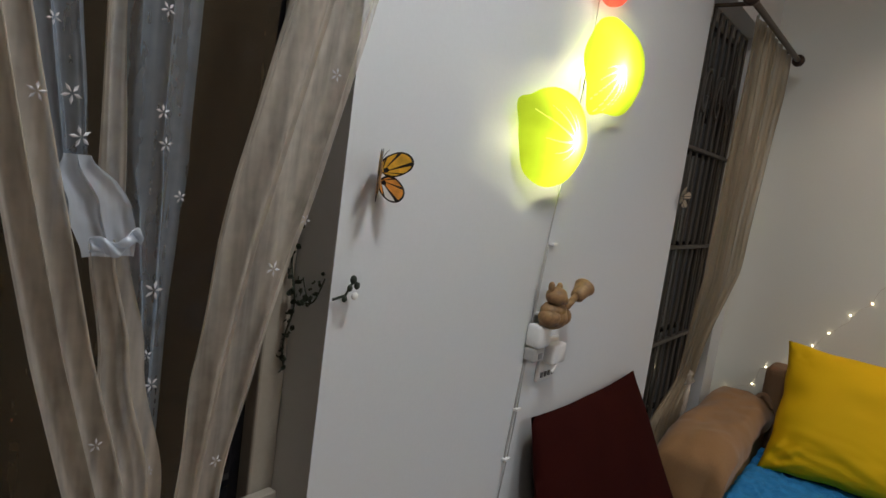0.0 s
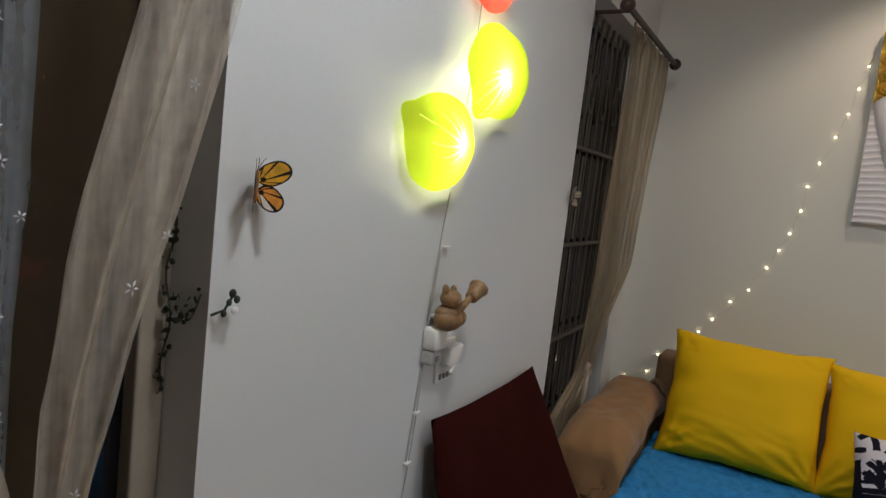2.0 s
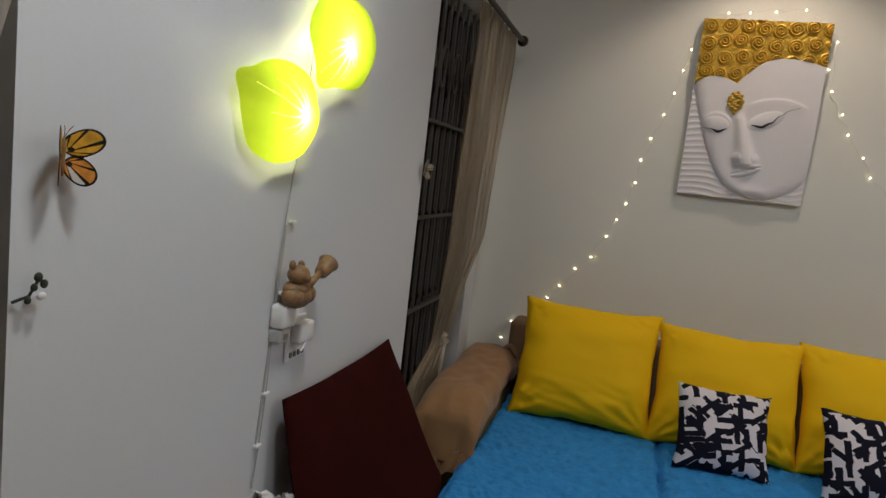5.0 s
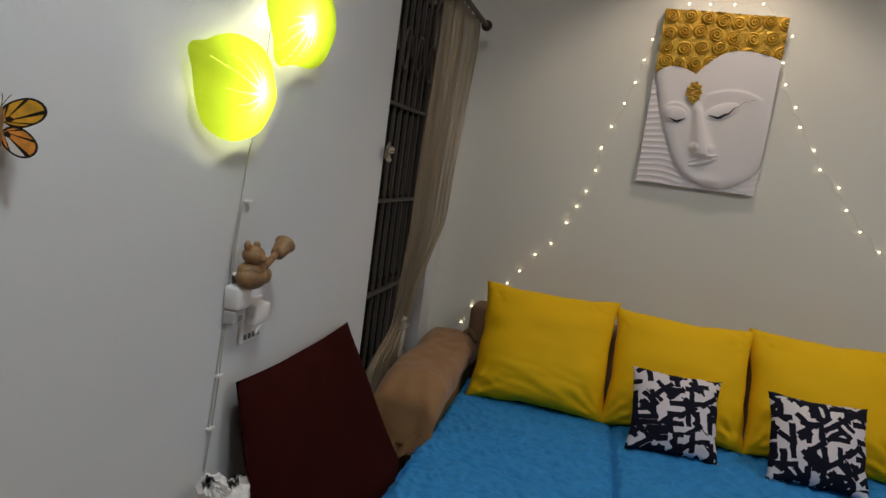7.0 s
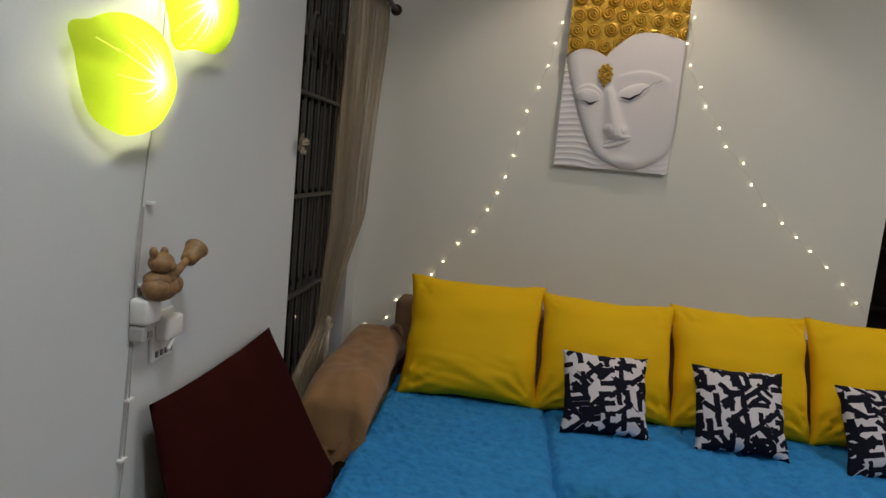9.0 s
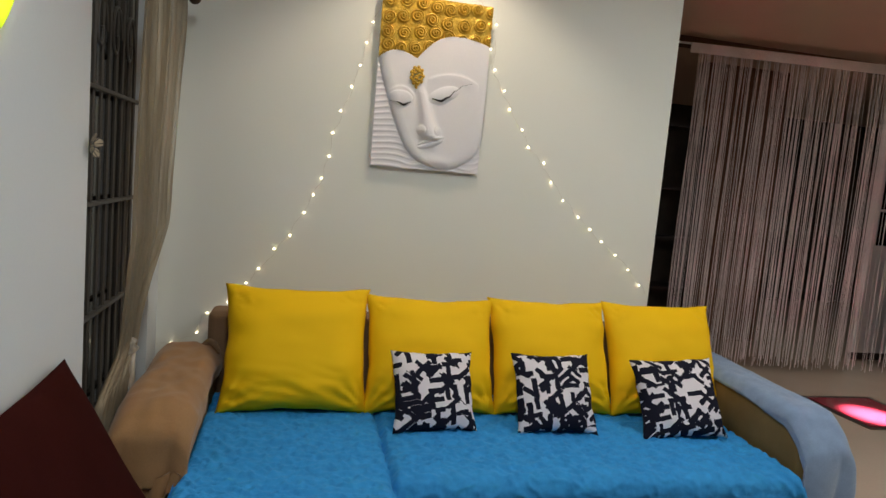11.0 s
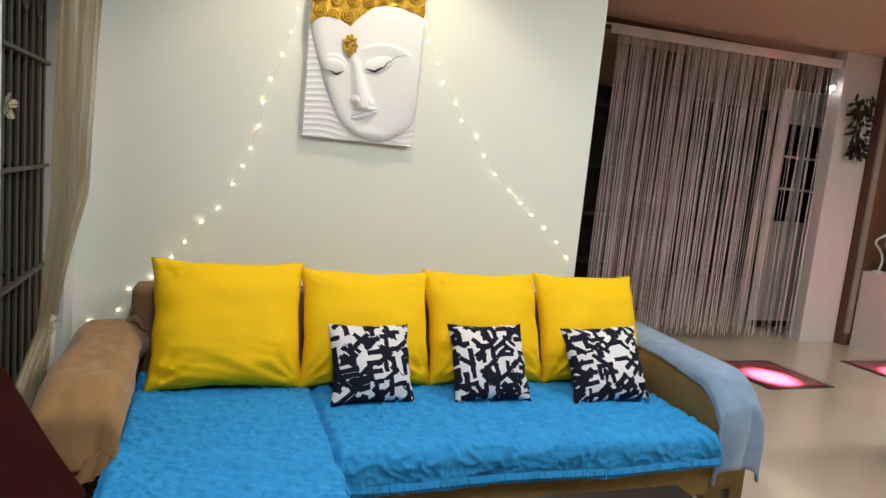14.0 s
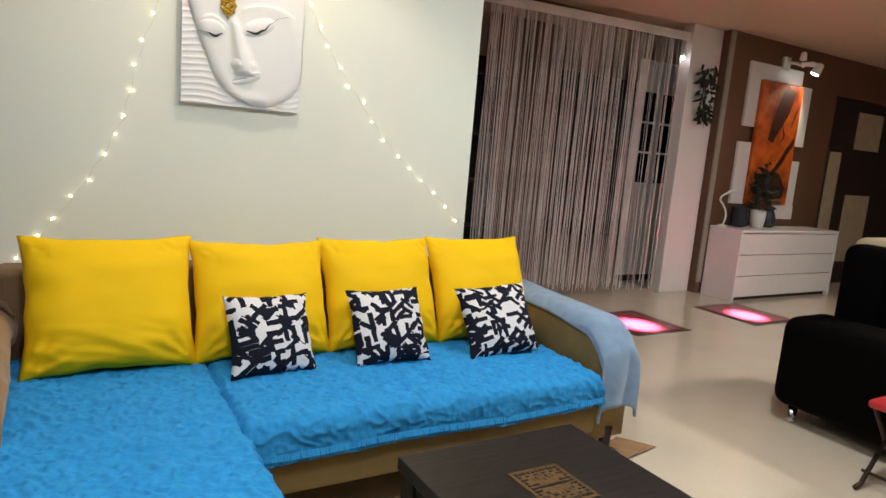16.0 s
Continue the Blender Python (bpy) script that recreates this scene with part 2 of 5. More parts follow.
SHEER_RIGHT = sheer("beige_lace_curtain", (0.40, 0.335, 0.24), 0.66)
LEAF_LIME = leaf_skin("lime_leaf_plastic", (0.44, 0.55, 0.036), (0.50, 0.60, 0.046))
LEAF_RED = leaf_skin("red_leaf_plastic", (0.80, 0.17, 0.11), (0.86, 0.24, 0.16))
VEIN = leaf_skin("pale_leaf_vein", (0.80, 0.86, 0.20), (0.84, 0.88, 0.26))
FAIRY = glowing("warm_fairy_bulb", (1.0, 0.80, 0.50), 6)
LAMP_GLASS = glowing("lamp_diffuser", (1.0, 0.95, 0.86), 5)
# glowing lens for the two added pink spots
ADDED_PINK_GLASS = glowing("added_pink_lens", (1.0, 0.16, 0.28), 6)
def canvas_paint():
    m = material("orange_abstract_canvas", (0.24, 0.012, 0.004), 0.5, vary=0.7, scale=1.6, bump=0.10, fine=7, second=(0.64, 0.125, 0.008))
    ramp = m.node_tree.nodes["Color Ramp"].color_ramp
    ramp.elements[0].position, ramp.elements[1].position = 0.40, 0.62
    return m
CANVAS = canvas_paint()
OXBLOOD = material("dark_red_brown_paint", (0.040, 0.009, 0.006), 0.5, vary=0.5, scale=9, bump=0.2)

# ---------------------------------------------------------------- building helpers


def thing(name, x, y, z, label, category, group="", kind=""):
    ob = new(name)
    ob.empty_display_size = 0.05
    ob.matrix_world = pose(x, y, z)
    return tagged(ob, label, category, group, kind)


def whole(name, bm, mat, label="", category="", group="", kind="", smooth=False):
    mesh = bpy.data.meshes.new(name)
    bm.to_mesh(mesh)
    bm.free()
    for m in mat if isinstance(mat, (list, tuple)) else [mat]:
        mesh.materials.append(m)
    if smooth:
        mesh.shade_smooth()
    return tagged(new(name, mesh), label, category, group, kind)


def part(name, bm, mat, parent, label="", smooth=False, kind=""):
    """One mesh in world coordinates, put under its thing or part."""
    bpy.context.view_layer.update()
    ob = whole(name, bm, mat, label, kind=kind, smooth=smooth)
    ob.parent = parent
    ob.matrix_parent_inverse = parent.matrix_world.inverted()
    return ob


def box(x0, x1, y0, y1, z0, z1, bevel=0.0, bm=None, segments=2):
    bm = bm or bmesh.new()
    made = bmesh.ops.create_cube(bm, size=1)["verts"]
    for v in made:
        v.co = Vector(((x0 + x1) / 2 + v.co.x * (x1 - x0), (y0 + y1) / 2 + v.co.y * (y1 - y0), (z0 + z1) / 2 + v.co.z * (z1 - z0)))
    if bevel:
        edges = list({e for v in made for e in v.link_edges})
        bmesh.ops.bevel(bm, geom=edges, offset=bevel, segments=segments, affect="EDGES", profile=0.5)
    return bm


def tube(points, radius, sides=8, bm=None, ends=True):
    """A round bar along points; radius may be a list."""
    bm = bm or bmesh.new()
    points = [Vector(p) for p in points]
    rings, side = [], None
    for i, p in enumerate(points):
        ahead = (points[min(i + 1, len(points) - 1)] - points[max(i - 1, 0)]).normalized()
        side = ahead.orthogonal().normalized() if side is None else (side - ahead * side.dot(ahead)).normalized()
        up = ahead.cross(side)
        r = radius[i] if isinstance(radius, (list, tuple)) else radius
        rings.append([bm.verts.new(p + r * (math.cos(a) * side + math.sin(a) * up)) for a in (math.tau * k / sides for k in range(sides))])
    for a, b in zip(rings, rings[1:]):
        for k in range(sides):
            bm.faces.new((a[k], a[(k + 1) % sides], b[(k + 1) % sides], b[k]))
    if ends:
        bm.faces.new(rings[0][::-1])
        bm.faces.new(rings[-1])
    return bm


def sheet(nu, nv, f, bm=None, mat=0):
    """A grid of points f(u, v), u and v from 0 to 1."""
    bm = bm or bmesh.new()
    g = [[bm.verts.new(f(i / nu, j / nv)) for i in range(nu + 1)] for j in range(nv + 1)]
    for j in range(nv):
        for i in range(nu):
            bm.faces.new((g[j][i], g[j][i + 1], g[j + 1][i + 1], g[j + 1][i])).material_index = mat
    return bm


def thick(bm, depth):
    bmesh.ops.recalc_face_normals(bm, faces=bm.faces)
    bm.normal_update()
    first = list(bm.verts)
    away = [v.normal.copy() for v in first]
    rim = [e for e in bm.edges if e.is_boundary]
    made = bmesh.ops.duplicate(bm, geom=list(bm.faces))
    twin = {a: made["vert_map"][a] for a in first}
    bmesh.ops.reverse_faces(bm, faces=[g for g in made["geom"] if isinstance(g, bmesh.types.BMFace)])
    for v, nrm in zip(first, away):
        twin[v].co = v.co - nrm * depth
    for e in rim:
        a, b = e.verts
        bm.faces.new((a, b, twin[b], twin[a]))
    return bm


def lathe(profile, sides=24, at=(0, 0, 0), bm=None):
    bm = bm or bmesh.new()
    rings = [[bm.verts.new((at[0] + r * math.cos(math.tau * k / sides), at[1] + r * math.sin(math.tau * k / sides), at[2] + z)) for k in range(sides)] for r, z in profile]
    for a, b in zip(rings, rings[1:]):
        for k in range(sides):
            bm.faces.new((a[k], a[(k + 1) % sides], b[(k + 1) % sides], b[k]))
    bm.faces.new(rings[0][::-1])
    bm.faces.new(rings[-1])
    return bm


def blob(bm, centre, size, turn=None, rings=10):
    made = bmesh.ops.create_uvsphere(bm, u_segments=14, v_segments=rings, radius=1)["verts"]
    m = Matrix.Translation(centre) @ (turn or Matrix()) @ Matrix.Diagonal((*size, 1))
    bmesh.ops.transform(bm, matrix=m, verts=made)
    return bm


def wobble(x, y, z, scale=1.0):
    return noise.noise(Vector((x * scale, y * scale, z * scale)))


def pillow(w, h, deep, seed, n=44, crease=0.012, sag=0.0):
    """A stuffed square cushion, standing in its own x-z plane, its foot at z = 0, facing -y."""
    bm = bmesh.new()
    rows = []
    for sgn in (-1, 1):
        g = []
        for j in range(n + 1):
            line = []
            for i in range(n + 1):
                u, v = 2 * i / n - 1, 2 * j / n - 1
                fill = max(0.0, (1 - abs(u) ** 2.6) * (1 - abs(v) ** 2.6)) ** 0.55
                pinch = 1 - 0.055 * (1 - abs(v) ** 2) * abs(u) ** 3
                pinch_v = 1 - 0.055 * (1 - abs(u) ** 2) * abs(v) ** 3
                x, z = u * w / 2 * pinch, v * h / 2 * pinch_v
                low = math.exp(-((v + 0.72) / 0.28) ** 2)
                fold = crease * (wobble(u * 2.2 + seed, v * 3.1, seed) + low * 1.4 * wobble(u * 2.0, v * 9 + u * 2, seed * 3.1))
                edge = min(1.0, (1 - max(abs(u), abs(v))) * 8)
                corner = math.exp(-(((abs(u) - 0.82) / 0.2) ** 2 + ((abs(v) - 0.82) / 0.2) ** 2)) * wobble((u - v) * 5, (u + v) * 11, seed) * crease * 1.2
                y = sgn * (deep / 2 * fill * (1 + 0.25 * -v * sag) + edge * (0.7 * fold + corner))
                ear = abs(u * v) ** 6 * 0.030
                x, z = x * (1 + ear), z * (1 + ear * (1.3 if v < 0 else 0.4))
                for side in (-1, 1):
                    reach = math.hypot(u - side, v + 1)
                    ray = math.atan2(v + 1, (u - side) * -side)
                    y += edge * crease * 0.55 * math.sin(ray * 15 + seed * side) * math.exp(-((reach - 0.34) / 0.24) ** 2)
                line.append((x + 0.006 * wobble(v * 3, seed, u), y, z + h / 2 + 0.006 * wobble(u * 3, v, seed + 5)))
            g.append(line)
        rows.append(g)
    front = [[bm.verts.new(p) for p in line] for line in rows[0]]
    back = [[front[j][i] if i in (0, n) or j in (0, n) else bm.verts.new(rows[1][j][i]) for i in range(n + 1)] for j in range(n + 1)]
    for j in range(n):
        for i in range(n):
            bm.faces.new((front[j][i], front[j][i + 1], front[j + 1][i + 1], front[j + 1][i]))
            bm.faces.new((back[j + 1][i], back[j + 1][i + 1], back[j][i + 1], back[j][i]))
    return bm


def moved(bm, m):
    bmesh.ops.transform(bm, matrix=m, verts=bm.verts)
    return bm


# ---------------------------------------------------------------- rooms
WY = 3.30            # face of the sofa wall
WX = 1.822           # free end of the sofa wall
FY = 5.45            # far wall
GLASS_X = -0.728     # plane of the windows in the lamp wall

whole("floor", box(-3.0, 10.5, -4.0, 9.2, -0.12, 0.0), FLOOR, "cream polished floor tiles reflecting the room", "floor", kind="structure")
whole("ceiling", box(-0.9, 10.5, -4.0, 9.2, CEILING, CEILING + 0.12), CEIL, "plain ceiling with a warm lamp tint put into its colour", "ceiling", kind="structure")
lamp_wall = bmesh.new()
box(-0.80, LX, 0.680, 2.280, 0, CEILING, bm=lamp_wall)
whole("wall_west", lamp_wall, WALL, "white painted wall pier between two curtained windows", "wall", kind="structure")
whole("wall_west_lintel_1", box(-0.80, LX, 2.2802, 3.12, 2.20, CEILING), WALL, "white painted lintel over a window", "wall", kind="structure")
whole("wall_west_lintel_2", box(-0.80, LX, -1.2, 0.6798, 2.25, CEILING), WALL, "white painted lintel over a window", "wall", kind="structure")
whole("wall_west_corner", box(-0.80, LX, 3.12, WY, 0, CEILING), WALL, "narrow white wall strip beside the window", "wall", kind="structure")
whole("wall_west_sill", box(-0.80, LX, 2.2802, 3.1198, 0, 0.42), WALL, "white wall under the window", "wall", kind="structure")
whole("wall_west_south", box(-0.80, LX, -4.0, -1.2, 0, CEILING), WALL, "white painted wall", "wall", kind="structure")
whole("wall_north", box(-0.80, WX, WY, WY + 0.14, 0, CEILING), SOFA_WALL, "cream white painted wall behind the sofa", "wall", kind="structure")
whole("wall_south", box(-0.9, 10.5, -4.12, -4.0, 0, CEILING), WALL, "white painted wall", "wall", kind="structure")
whole("wall_east", box(10.5, 10.62, -4.0, 9.2, 0, CEILING), BROWN_WALL, "brown painted wall", "wall", kind="structure")
# both walls get the darkness of unlit rooms from their colour
whole("wall_far_west", box(-0.9, -0.8, WY + 0.14, 9.2, 0, CEILING), SHADE_STONE, "side room wall with its unlit darkness put into the colour", "wall", kind="structure")
whole("wall_passage_back", box(-0.8, 10.5, 9.2, 9.3, 0, CEILING), SHADE_STONE, "passage back wall coloured dark as if unlit", "wall", kind="structure")
# the far wall: piece coloured dark for shade, opening with the strand curtain, white pillar, brown wall with a door
whole("wall_far_window", box(-0.8, 2.75, FY, FY + 0.12, 0, CEILING), SHADE_STONE, "far wall coloured dark as if unlit, beside the passage opening", "wall", kind="structure")
whole("wall_far_head", box(2.75, 5.55, FY, FY + 0.14, 2.80, CEILING), BROWN_WALL, "brown wall strip over the passage opening", "wall", kind="structure")
whole("pillar", box(5.55, 6.02, 5.02, 5.16, 0, CEILING, 0.006), WHITE_LACQUER, "white painted pillar beside the passage opening", "pillar", kind="structure")
whole("pillar_skirting", box(6.024, 6.055, 4.93, 5.0, 0, 0.12, 0.004), SKIRT, "dark skirting block at the pillar's foot", "skirting", kind="structure")
whole("wall_brown", box(6.0202, 8.18, 4.92, 5.08, 0, CEILING), BROWN_WALL, "chocolate brown painted wall behind the dresser", "wall", kind="structure")
whole("wall_brown_head", box(8.18, 10.5, 4.92, 5.08, 2.42, CEILING), BROWN_WALL, "brown wall over a dark doorway", "wall", kind="structure")
whole("trim", box(6.0, 6.07, 4.895, 4.917, 0.13, 2.86, 0.004), FRAME_WHITE, "pale vertical trim beside the brown wall", "trim", kind="structure")
box_door = thing("door_1", 9.2, 5.0, 0, "dark brown wooden door with pale beige panels", "door", kind="structure")
part("leaf", box(8.19, 10.45, 4.98, 5.03, 0.0, 2.41), DARK_WOOD, box_door)
for x0, x1, z0, z1 in ((8.32, 8.58, 0.60, 1.74), (8.85, 9.45, 1.80, 2.28), (8.85, 9.45, 0.30, 1.20)):
    part("panel", box(x0, x1, 4.962, 4.978, z0, z1, 0.004), BEIGE, box_door, "pale beige door panel")

# red glass tiles let into the floor, with dark borders
for x0, x1, y0, y1 in ((3.90, 4.56, 3.78, 4.46), (5.38, 6.06, 3.72, 4.42)):
    inlay = thing("floor_inlay", (x0 + x1) / 2, (y0 + y1) / 2, 0, "dark red floor tile with black border, lit pink by an added spot", "floor tile", "red floor tiles", "structure")
    part("border", box(x0, x1, y0, y1, 0.0005, 0.004), TILE_EDGE, inlay)
    part("tile", box(x0 + 0.045, x1 - 0.045, y0 + 0.045, y1 - 0.045, 0.0042, 0.008, 0.001), RED_TILE, inlay)


def ceiling_disc(name, x, y, label, glass, r=0.07, deep=0.03):
    c = thing(name, x, y, CEILING, label, "ceiling light")
    rim = lathe([(r + 0.014, 0), (r + 0.014, -0.008), (r, -0.012), (r - 0.004, -0.002)], 28, (x, y, CEILING))
    part("rim", rim, WHITE_PLASTIC, c)
    part("diffuser", lathe([(r - 0.006, -0.003), (r - 0.006, -0.006)], 24, (x, y, CEILING)), glass, c, "glowing lamp glass")


ceiling_disc("ceiling_light", 0.06, 0.74, "round white glowing ceiling light over the sitting corner", LAMP_GLASS, 0.15)
ceiling_disc("ceiling_light", 2.15, 1.50, "round white glowing ceiling light over the coffee table", LAMP_GLASS, 0.15)
ceiling_disc("ceiling_light", 5.6, 1.2, "round white glowing ceiling light", LAMP_GLASS, 0.15)
ceiling_disc("ceiling_light", 4.9, 6.6, "round white glowing ceiling light in the passage", LAMP_GLASS, 0.13)
ceiling_disc("downlight", 0.60, 2.76, "small warm recessed downlight over the wall relief", LAMP_GLASS, 0.04)
# made-up fixtures for the added pink spots
ceiling_disc("downlight", 4.05, 2.90, "small pink downlight added to light a red floor tile", ADDED_PINK_GLASS, 0.04)
ceiling_disc("downlight", 4.85, 2.60, "small pink downlight added to light a red floor tile", ADDED_PINK_GLASS, 0.04)

# ---------------------------------------------------------------- windows


def window(name, y0, y1, z0, z1, posts, bars, label, mat, bar_r):
    w = thing(name, GLASS_X, (y0 + y1) / 2, z0, label, "window", kind="structure")
    fr = bmesh.new()
    for a, b in ((y0, y0 + 0.05), (y1 - 0.05, y1)):
        box(GLASS_X - 0.02, GLASS_X + 0.025, a, b, z0, z1, 0.004, fr)
    for a, b in ((z0, z0 + 0.05), (z1 - 0.05, z1)):
        box(GLASS_X - 0.018, GLASS_X + 0.022, y0 + 0.0502, y1 - 0.0502, a, b, 0.004, fr)
    part("window_frame", fr, FRAME_WHITE, w, "aged white window frame")
    for y in posts:
        part("grille_bar", tube([(GLASS_X + 0.035, y, z0 + 0.02), (GLASS_X + 0.035, y, z1 - 0.02)], bar_r, 6), mat, w)
    for z in bars:
        part("grille_bar", box(GLASS_X + 0.028, GLASS_X + 0.048, y0 + 0.01, y1 - 0.01, z - 0.007, z + 0.007, 0.002), mat, w)
    part("pane", box(GLASS_X - 0.006, GLASS_X - 0.002, y0 + 0.0502, y1 - 0.0502, z0 + 0.0502, z1 - 0.0502), NIGHT_GLASS, w, "dark night window pane")
    return w


window_right = window("window_2", 2.2804, 3.1196, 0.4204, 2.1996, [2.38 + 0.085 * k for k in range(9)], (0.52, 0.89, 1.275, 1.66), "night window with a grey iron grille", GRILLE, 0.0075)
curl = bmesh.new()
for k in range(4):
    cy = 2.42 + 0.18 * k
    tube([(GLASS_X + 0.040, cy + 0.07 * (1 - s / 26) * math.cos(s / 3.2), 1.86 + 0.13 * (1 - s / 26) * math.sin(s / 3.2)) for s in range(22)], 0.006, 6, curl)
part("scrollwork", curl, GRILLE, window_right, "curled iron scrollwork")
window("window_1", -1.19, 0.6796, 0.0, 2.2496, [], (0.90,), "tall night window behind sheer curtains", FRAME_WHITE, 0.016)

# ---------------------------------------------------------------- curtains


def drape(name, mat, parent, centre, width, z0, z1, x, folds, amp, seed, nu=90, nv=90, depth=0.0):
    """A hanging cloth: centre(v) and width(v) along the wall, v from the bottom to the top."""
    def f(u, v):
        c, w = centre(v), width(v)
        q = u + 0.03 * math.sin(v * 5 + seed) + 0.02 * wobble(u * 3, v * 2, seed)
        a = amp * min(1.0, 0.35 + w * 2.0)
        q += 0.05 * wobble(u * 4, v * 1.2, seed + 7)
        a *= 0.55 + 0.9 * abs(wobble(u * 3.5 + seed, v * 0.8, seed + 11))
        fold = math.sin(q * math.tau * folds + seed + 0.8 * wobble(u * 2, v * 1.5, seed + 3))
        fold += (0.30 + 0.4 * wobble(u * 2, v * 2, seed + 21)) * math.sin(q * math.tau * folds * 2.3 + 2 * seed + v * 2 + 2.2 * wobble(u * 3, v * 3.5, seed + 5))
        fold += 0.30 * wobble(u * 4, v * 7, seed + 31)
        return (x(v) + a * fold, c + (u - 0.5) * w + 1.15 * a * math.cos(q * math.tau * folds + seed), z0 + (z1 - z0) * v)
    return part(name, sheet(nu, nv, f), mat, parent, smooth=True)


def lerp(points):
    """Piecewise line through (v, value) pairs, smoothed."""
    def f(v):
        for (a, p), (b, q) in zip(points, points[1:]):
            if v <= b:
                s = (v - a) / (b - a)
                s = s * s * (3 - 2 * s)
                return p + (q - p) * s
        return points[-1][1]
    return f


def slope(points):
    """Straight pieces through (v, value) pairs."""
    def f(v):
        for (a, p), (b, q) in zip(points, points[1:]):
            if v <= b:
                return p + (q - p) * (v - a) / (b - a)
        return points[-1][1]
    return f


def rod(y0, y1, z, x, label):
    r = thing("curtain_rod", x, (y0 + y1) / 2, z, label, "curtain rod")
    part("bar", tube([(x, y0, z), (x, y1, z)], 0.011, 12), DARK_METAL, r)
    for y, s in ((y0, -1), (y1, 1)):
        knob = lathe([(0.011, -0.012), (0.022, -0.008), (0.026, 0.006), (0.022, 0.02), (0.008, 0.027)], 16)
        part("finial", moved(knob, Matrix.Translation((x, y, z)) @ Matrix.Rotation(radians(-90 * s), 4, "X")), DARK_METAL, r, smooth=True)
        yb = y - s * 0.10
        part("bracket", tube([(LX, yb, z + 0.01), (x, yb, z + 0.012)], 0.007, 8), DARK_METAL, r)
    return r


rod(2.20, 3.10, 2.105, -0.485, "dark bronze curtain rod over the grilled window")
rod(-0.55, 0.86, 2.16, -0.50, "dark bronze curtain rod over the tall window")

right_curtain = thing("curtain", -0.5, 2.75, 0.45, "beige lace curtain gathered at the window's far side", "curtain")
drape("cloth", SHEER_RIGHT, right_curtain, lerp([(0, 2.42), (0.12, 2.46), (0.22, 2.57), (0.5, 2.65), (1, 2.75)]), lerp([(0, 0.50), (0.12, 0.40), (0.22, 0.24), (0.5, 0.56), (1, 0.66)]),
      0.44, 2.115, lambda v: -0.585 + 0.07 * min(1.0, max(0.0, (v - 0.10) / 0.35)), 7.5, 0.014, 1.3, 120, 80)
tie = blob(bmesh.new(), (-0.562, 2.60, 0.775), (0.020, 0.030, 0.040), Matrix.Rotation(0.4, 4, "X"), 12)
for v in tie.verts:
    v.co += Vector((0.006 * math.sin(v.co.z * 190), 0.005 * math.sin(v.co.z * 140 + v.co.x * 90), 0))
for d in (-0.02, 0.018):
    tube([(-0.556, 2.60 + d * q, 0.76 - 0.16 * q) for q in (0, 0.5, 1)], [0.010, 0.008, 0.004], 8, tie)
part("tieback", tie, SHEER, right_curtain, "pale cloth bow tied round the curtain", True)

FLOWER = bmesh.new()
for k in range(5):
    a = math.tau * k / 5
    tip, l, r = [Vector((0, math.cos(a + d) * q, math.sin(a + d) * q)) for d, q in ((0, 0.0085), (-0.30, 0.005), (0.30, 0.005))]
    c = Vector((0.0012, 0, 0))
    vs = [FLOWER.verts.new(p) for p in (c + Vector((0, math.cos(a) * 0.001, math.sin(a) * 0.001)), l, tip, r)]
    FLOWER.faces.new(vs)
flower_mesh = bpy.data.meshes.new("embroidered_flower")
FLOWER.to_mesh(flower_mesh)
FLOWER.free()
EMBROIDERY = material("white_embroidery_thread", (0.62, 0.63, 0.68), 0.4, vary=0.03)
flower_mesh.materials.append(EMBROIDERY)


def embroider(parent, centre, width, z0, z1, x, rows, seed):
    rnd = random.Random(seed)
    bpy.context.view_layer.update()
    for k in range(rows):
        v = (k + rnd.random() * 0.8) / rows
        ob = new("embroidered_flower", flower_mesh)
        s = rnd.uniform(0.75, 1.25)
        m = Matrix.Translation((x(v), centre(v) + width(v) * rnd.uniform(-0.32, 0.32), z0 + (z1 - z0) * v)) @ Matrix.Rotation(rnd.random() * 6, 4, "X") @ Matrix.Scale(s, 4)
        ob.parent, ob.matrix_parent_inverse, ob.matrix_basis = parent, parent.matrix_world.inverted(), m


def left_drape(label, mat, cen, wid, z0, z1, x, folds, amp, seed, rows, dx):
    c = thing("curtain", x(0.5), cen(0.5), z0, label, "curtain", "sheer curtains at the tall window")
    drape("cloth", mat, c, cen, wid, z0, z1, x, folds, amp, seed)
    if rows:
        embroider(c, cen, wid, z0, z1, lambda v: x(v) + dx, rows, seed)
    return c


# heights 0.02 to 2.16 m; the ivory drapes lean in towards each other and are gathered low down
left_drape("ivory organza curtain with white embroidered flowers, pulled aside", SHEER, slope([(0, 0.37), (0.34, 0.372), (0.495, 0.396), (0.556, 0.414), (0.62, 0.442), (0.74, 0.510), (1, 0.64)]),
           lerp([(0, 0.11), (0.40, 0.060), (0.50, 0.070), (0.56, 0.100), (0.66, 0.136), (0.75, 0.142), (1, 0.24)]), 0.02, 2.16, lambda v: -0.50, 2.6, 0.015, 0.7, 16, 0.024)
left_drape("ivory organza curtain hanging in long folds", SHEER, slope([(0, 0.335), (0.40, 0.330), (0.51, 0.284), (0.575, 0.247), (0.66, 0.208), (0.72, 0.182), (1, 0.05)]),
           lerp([(0, 0.12), (0.40, 0.060), (0.51, 0.060), (0.60, 0.056), (0.70, 0.050), (1, 0.18)]), 0.02, 2.16, lambda v: -0.492, 2.2, 0.011, 2.2, 8, 0.02)
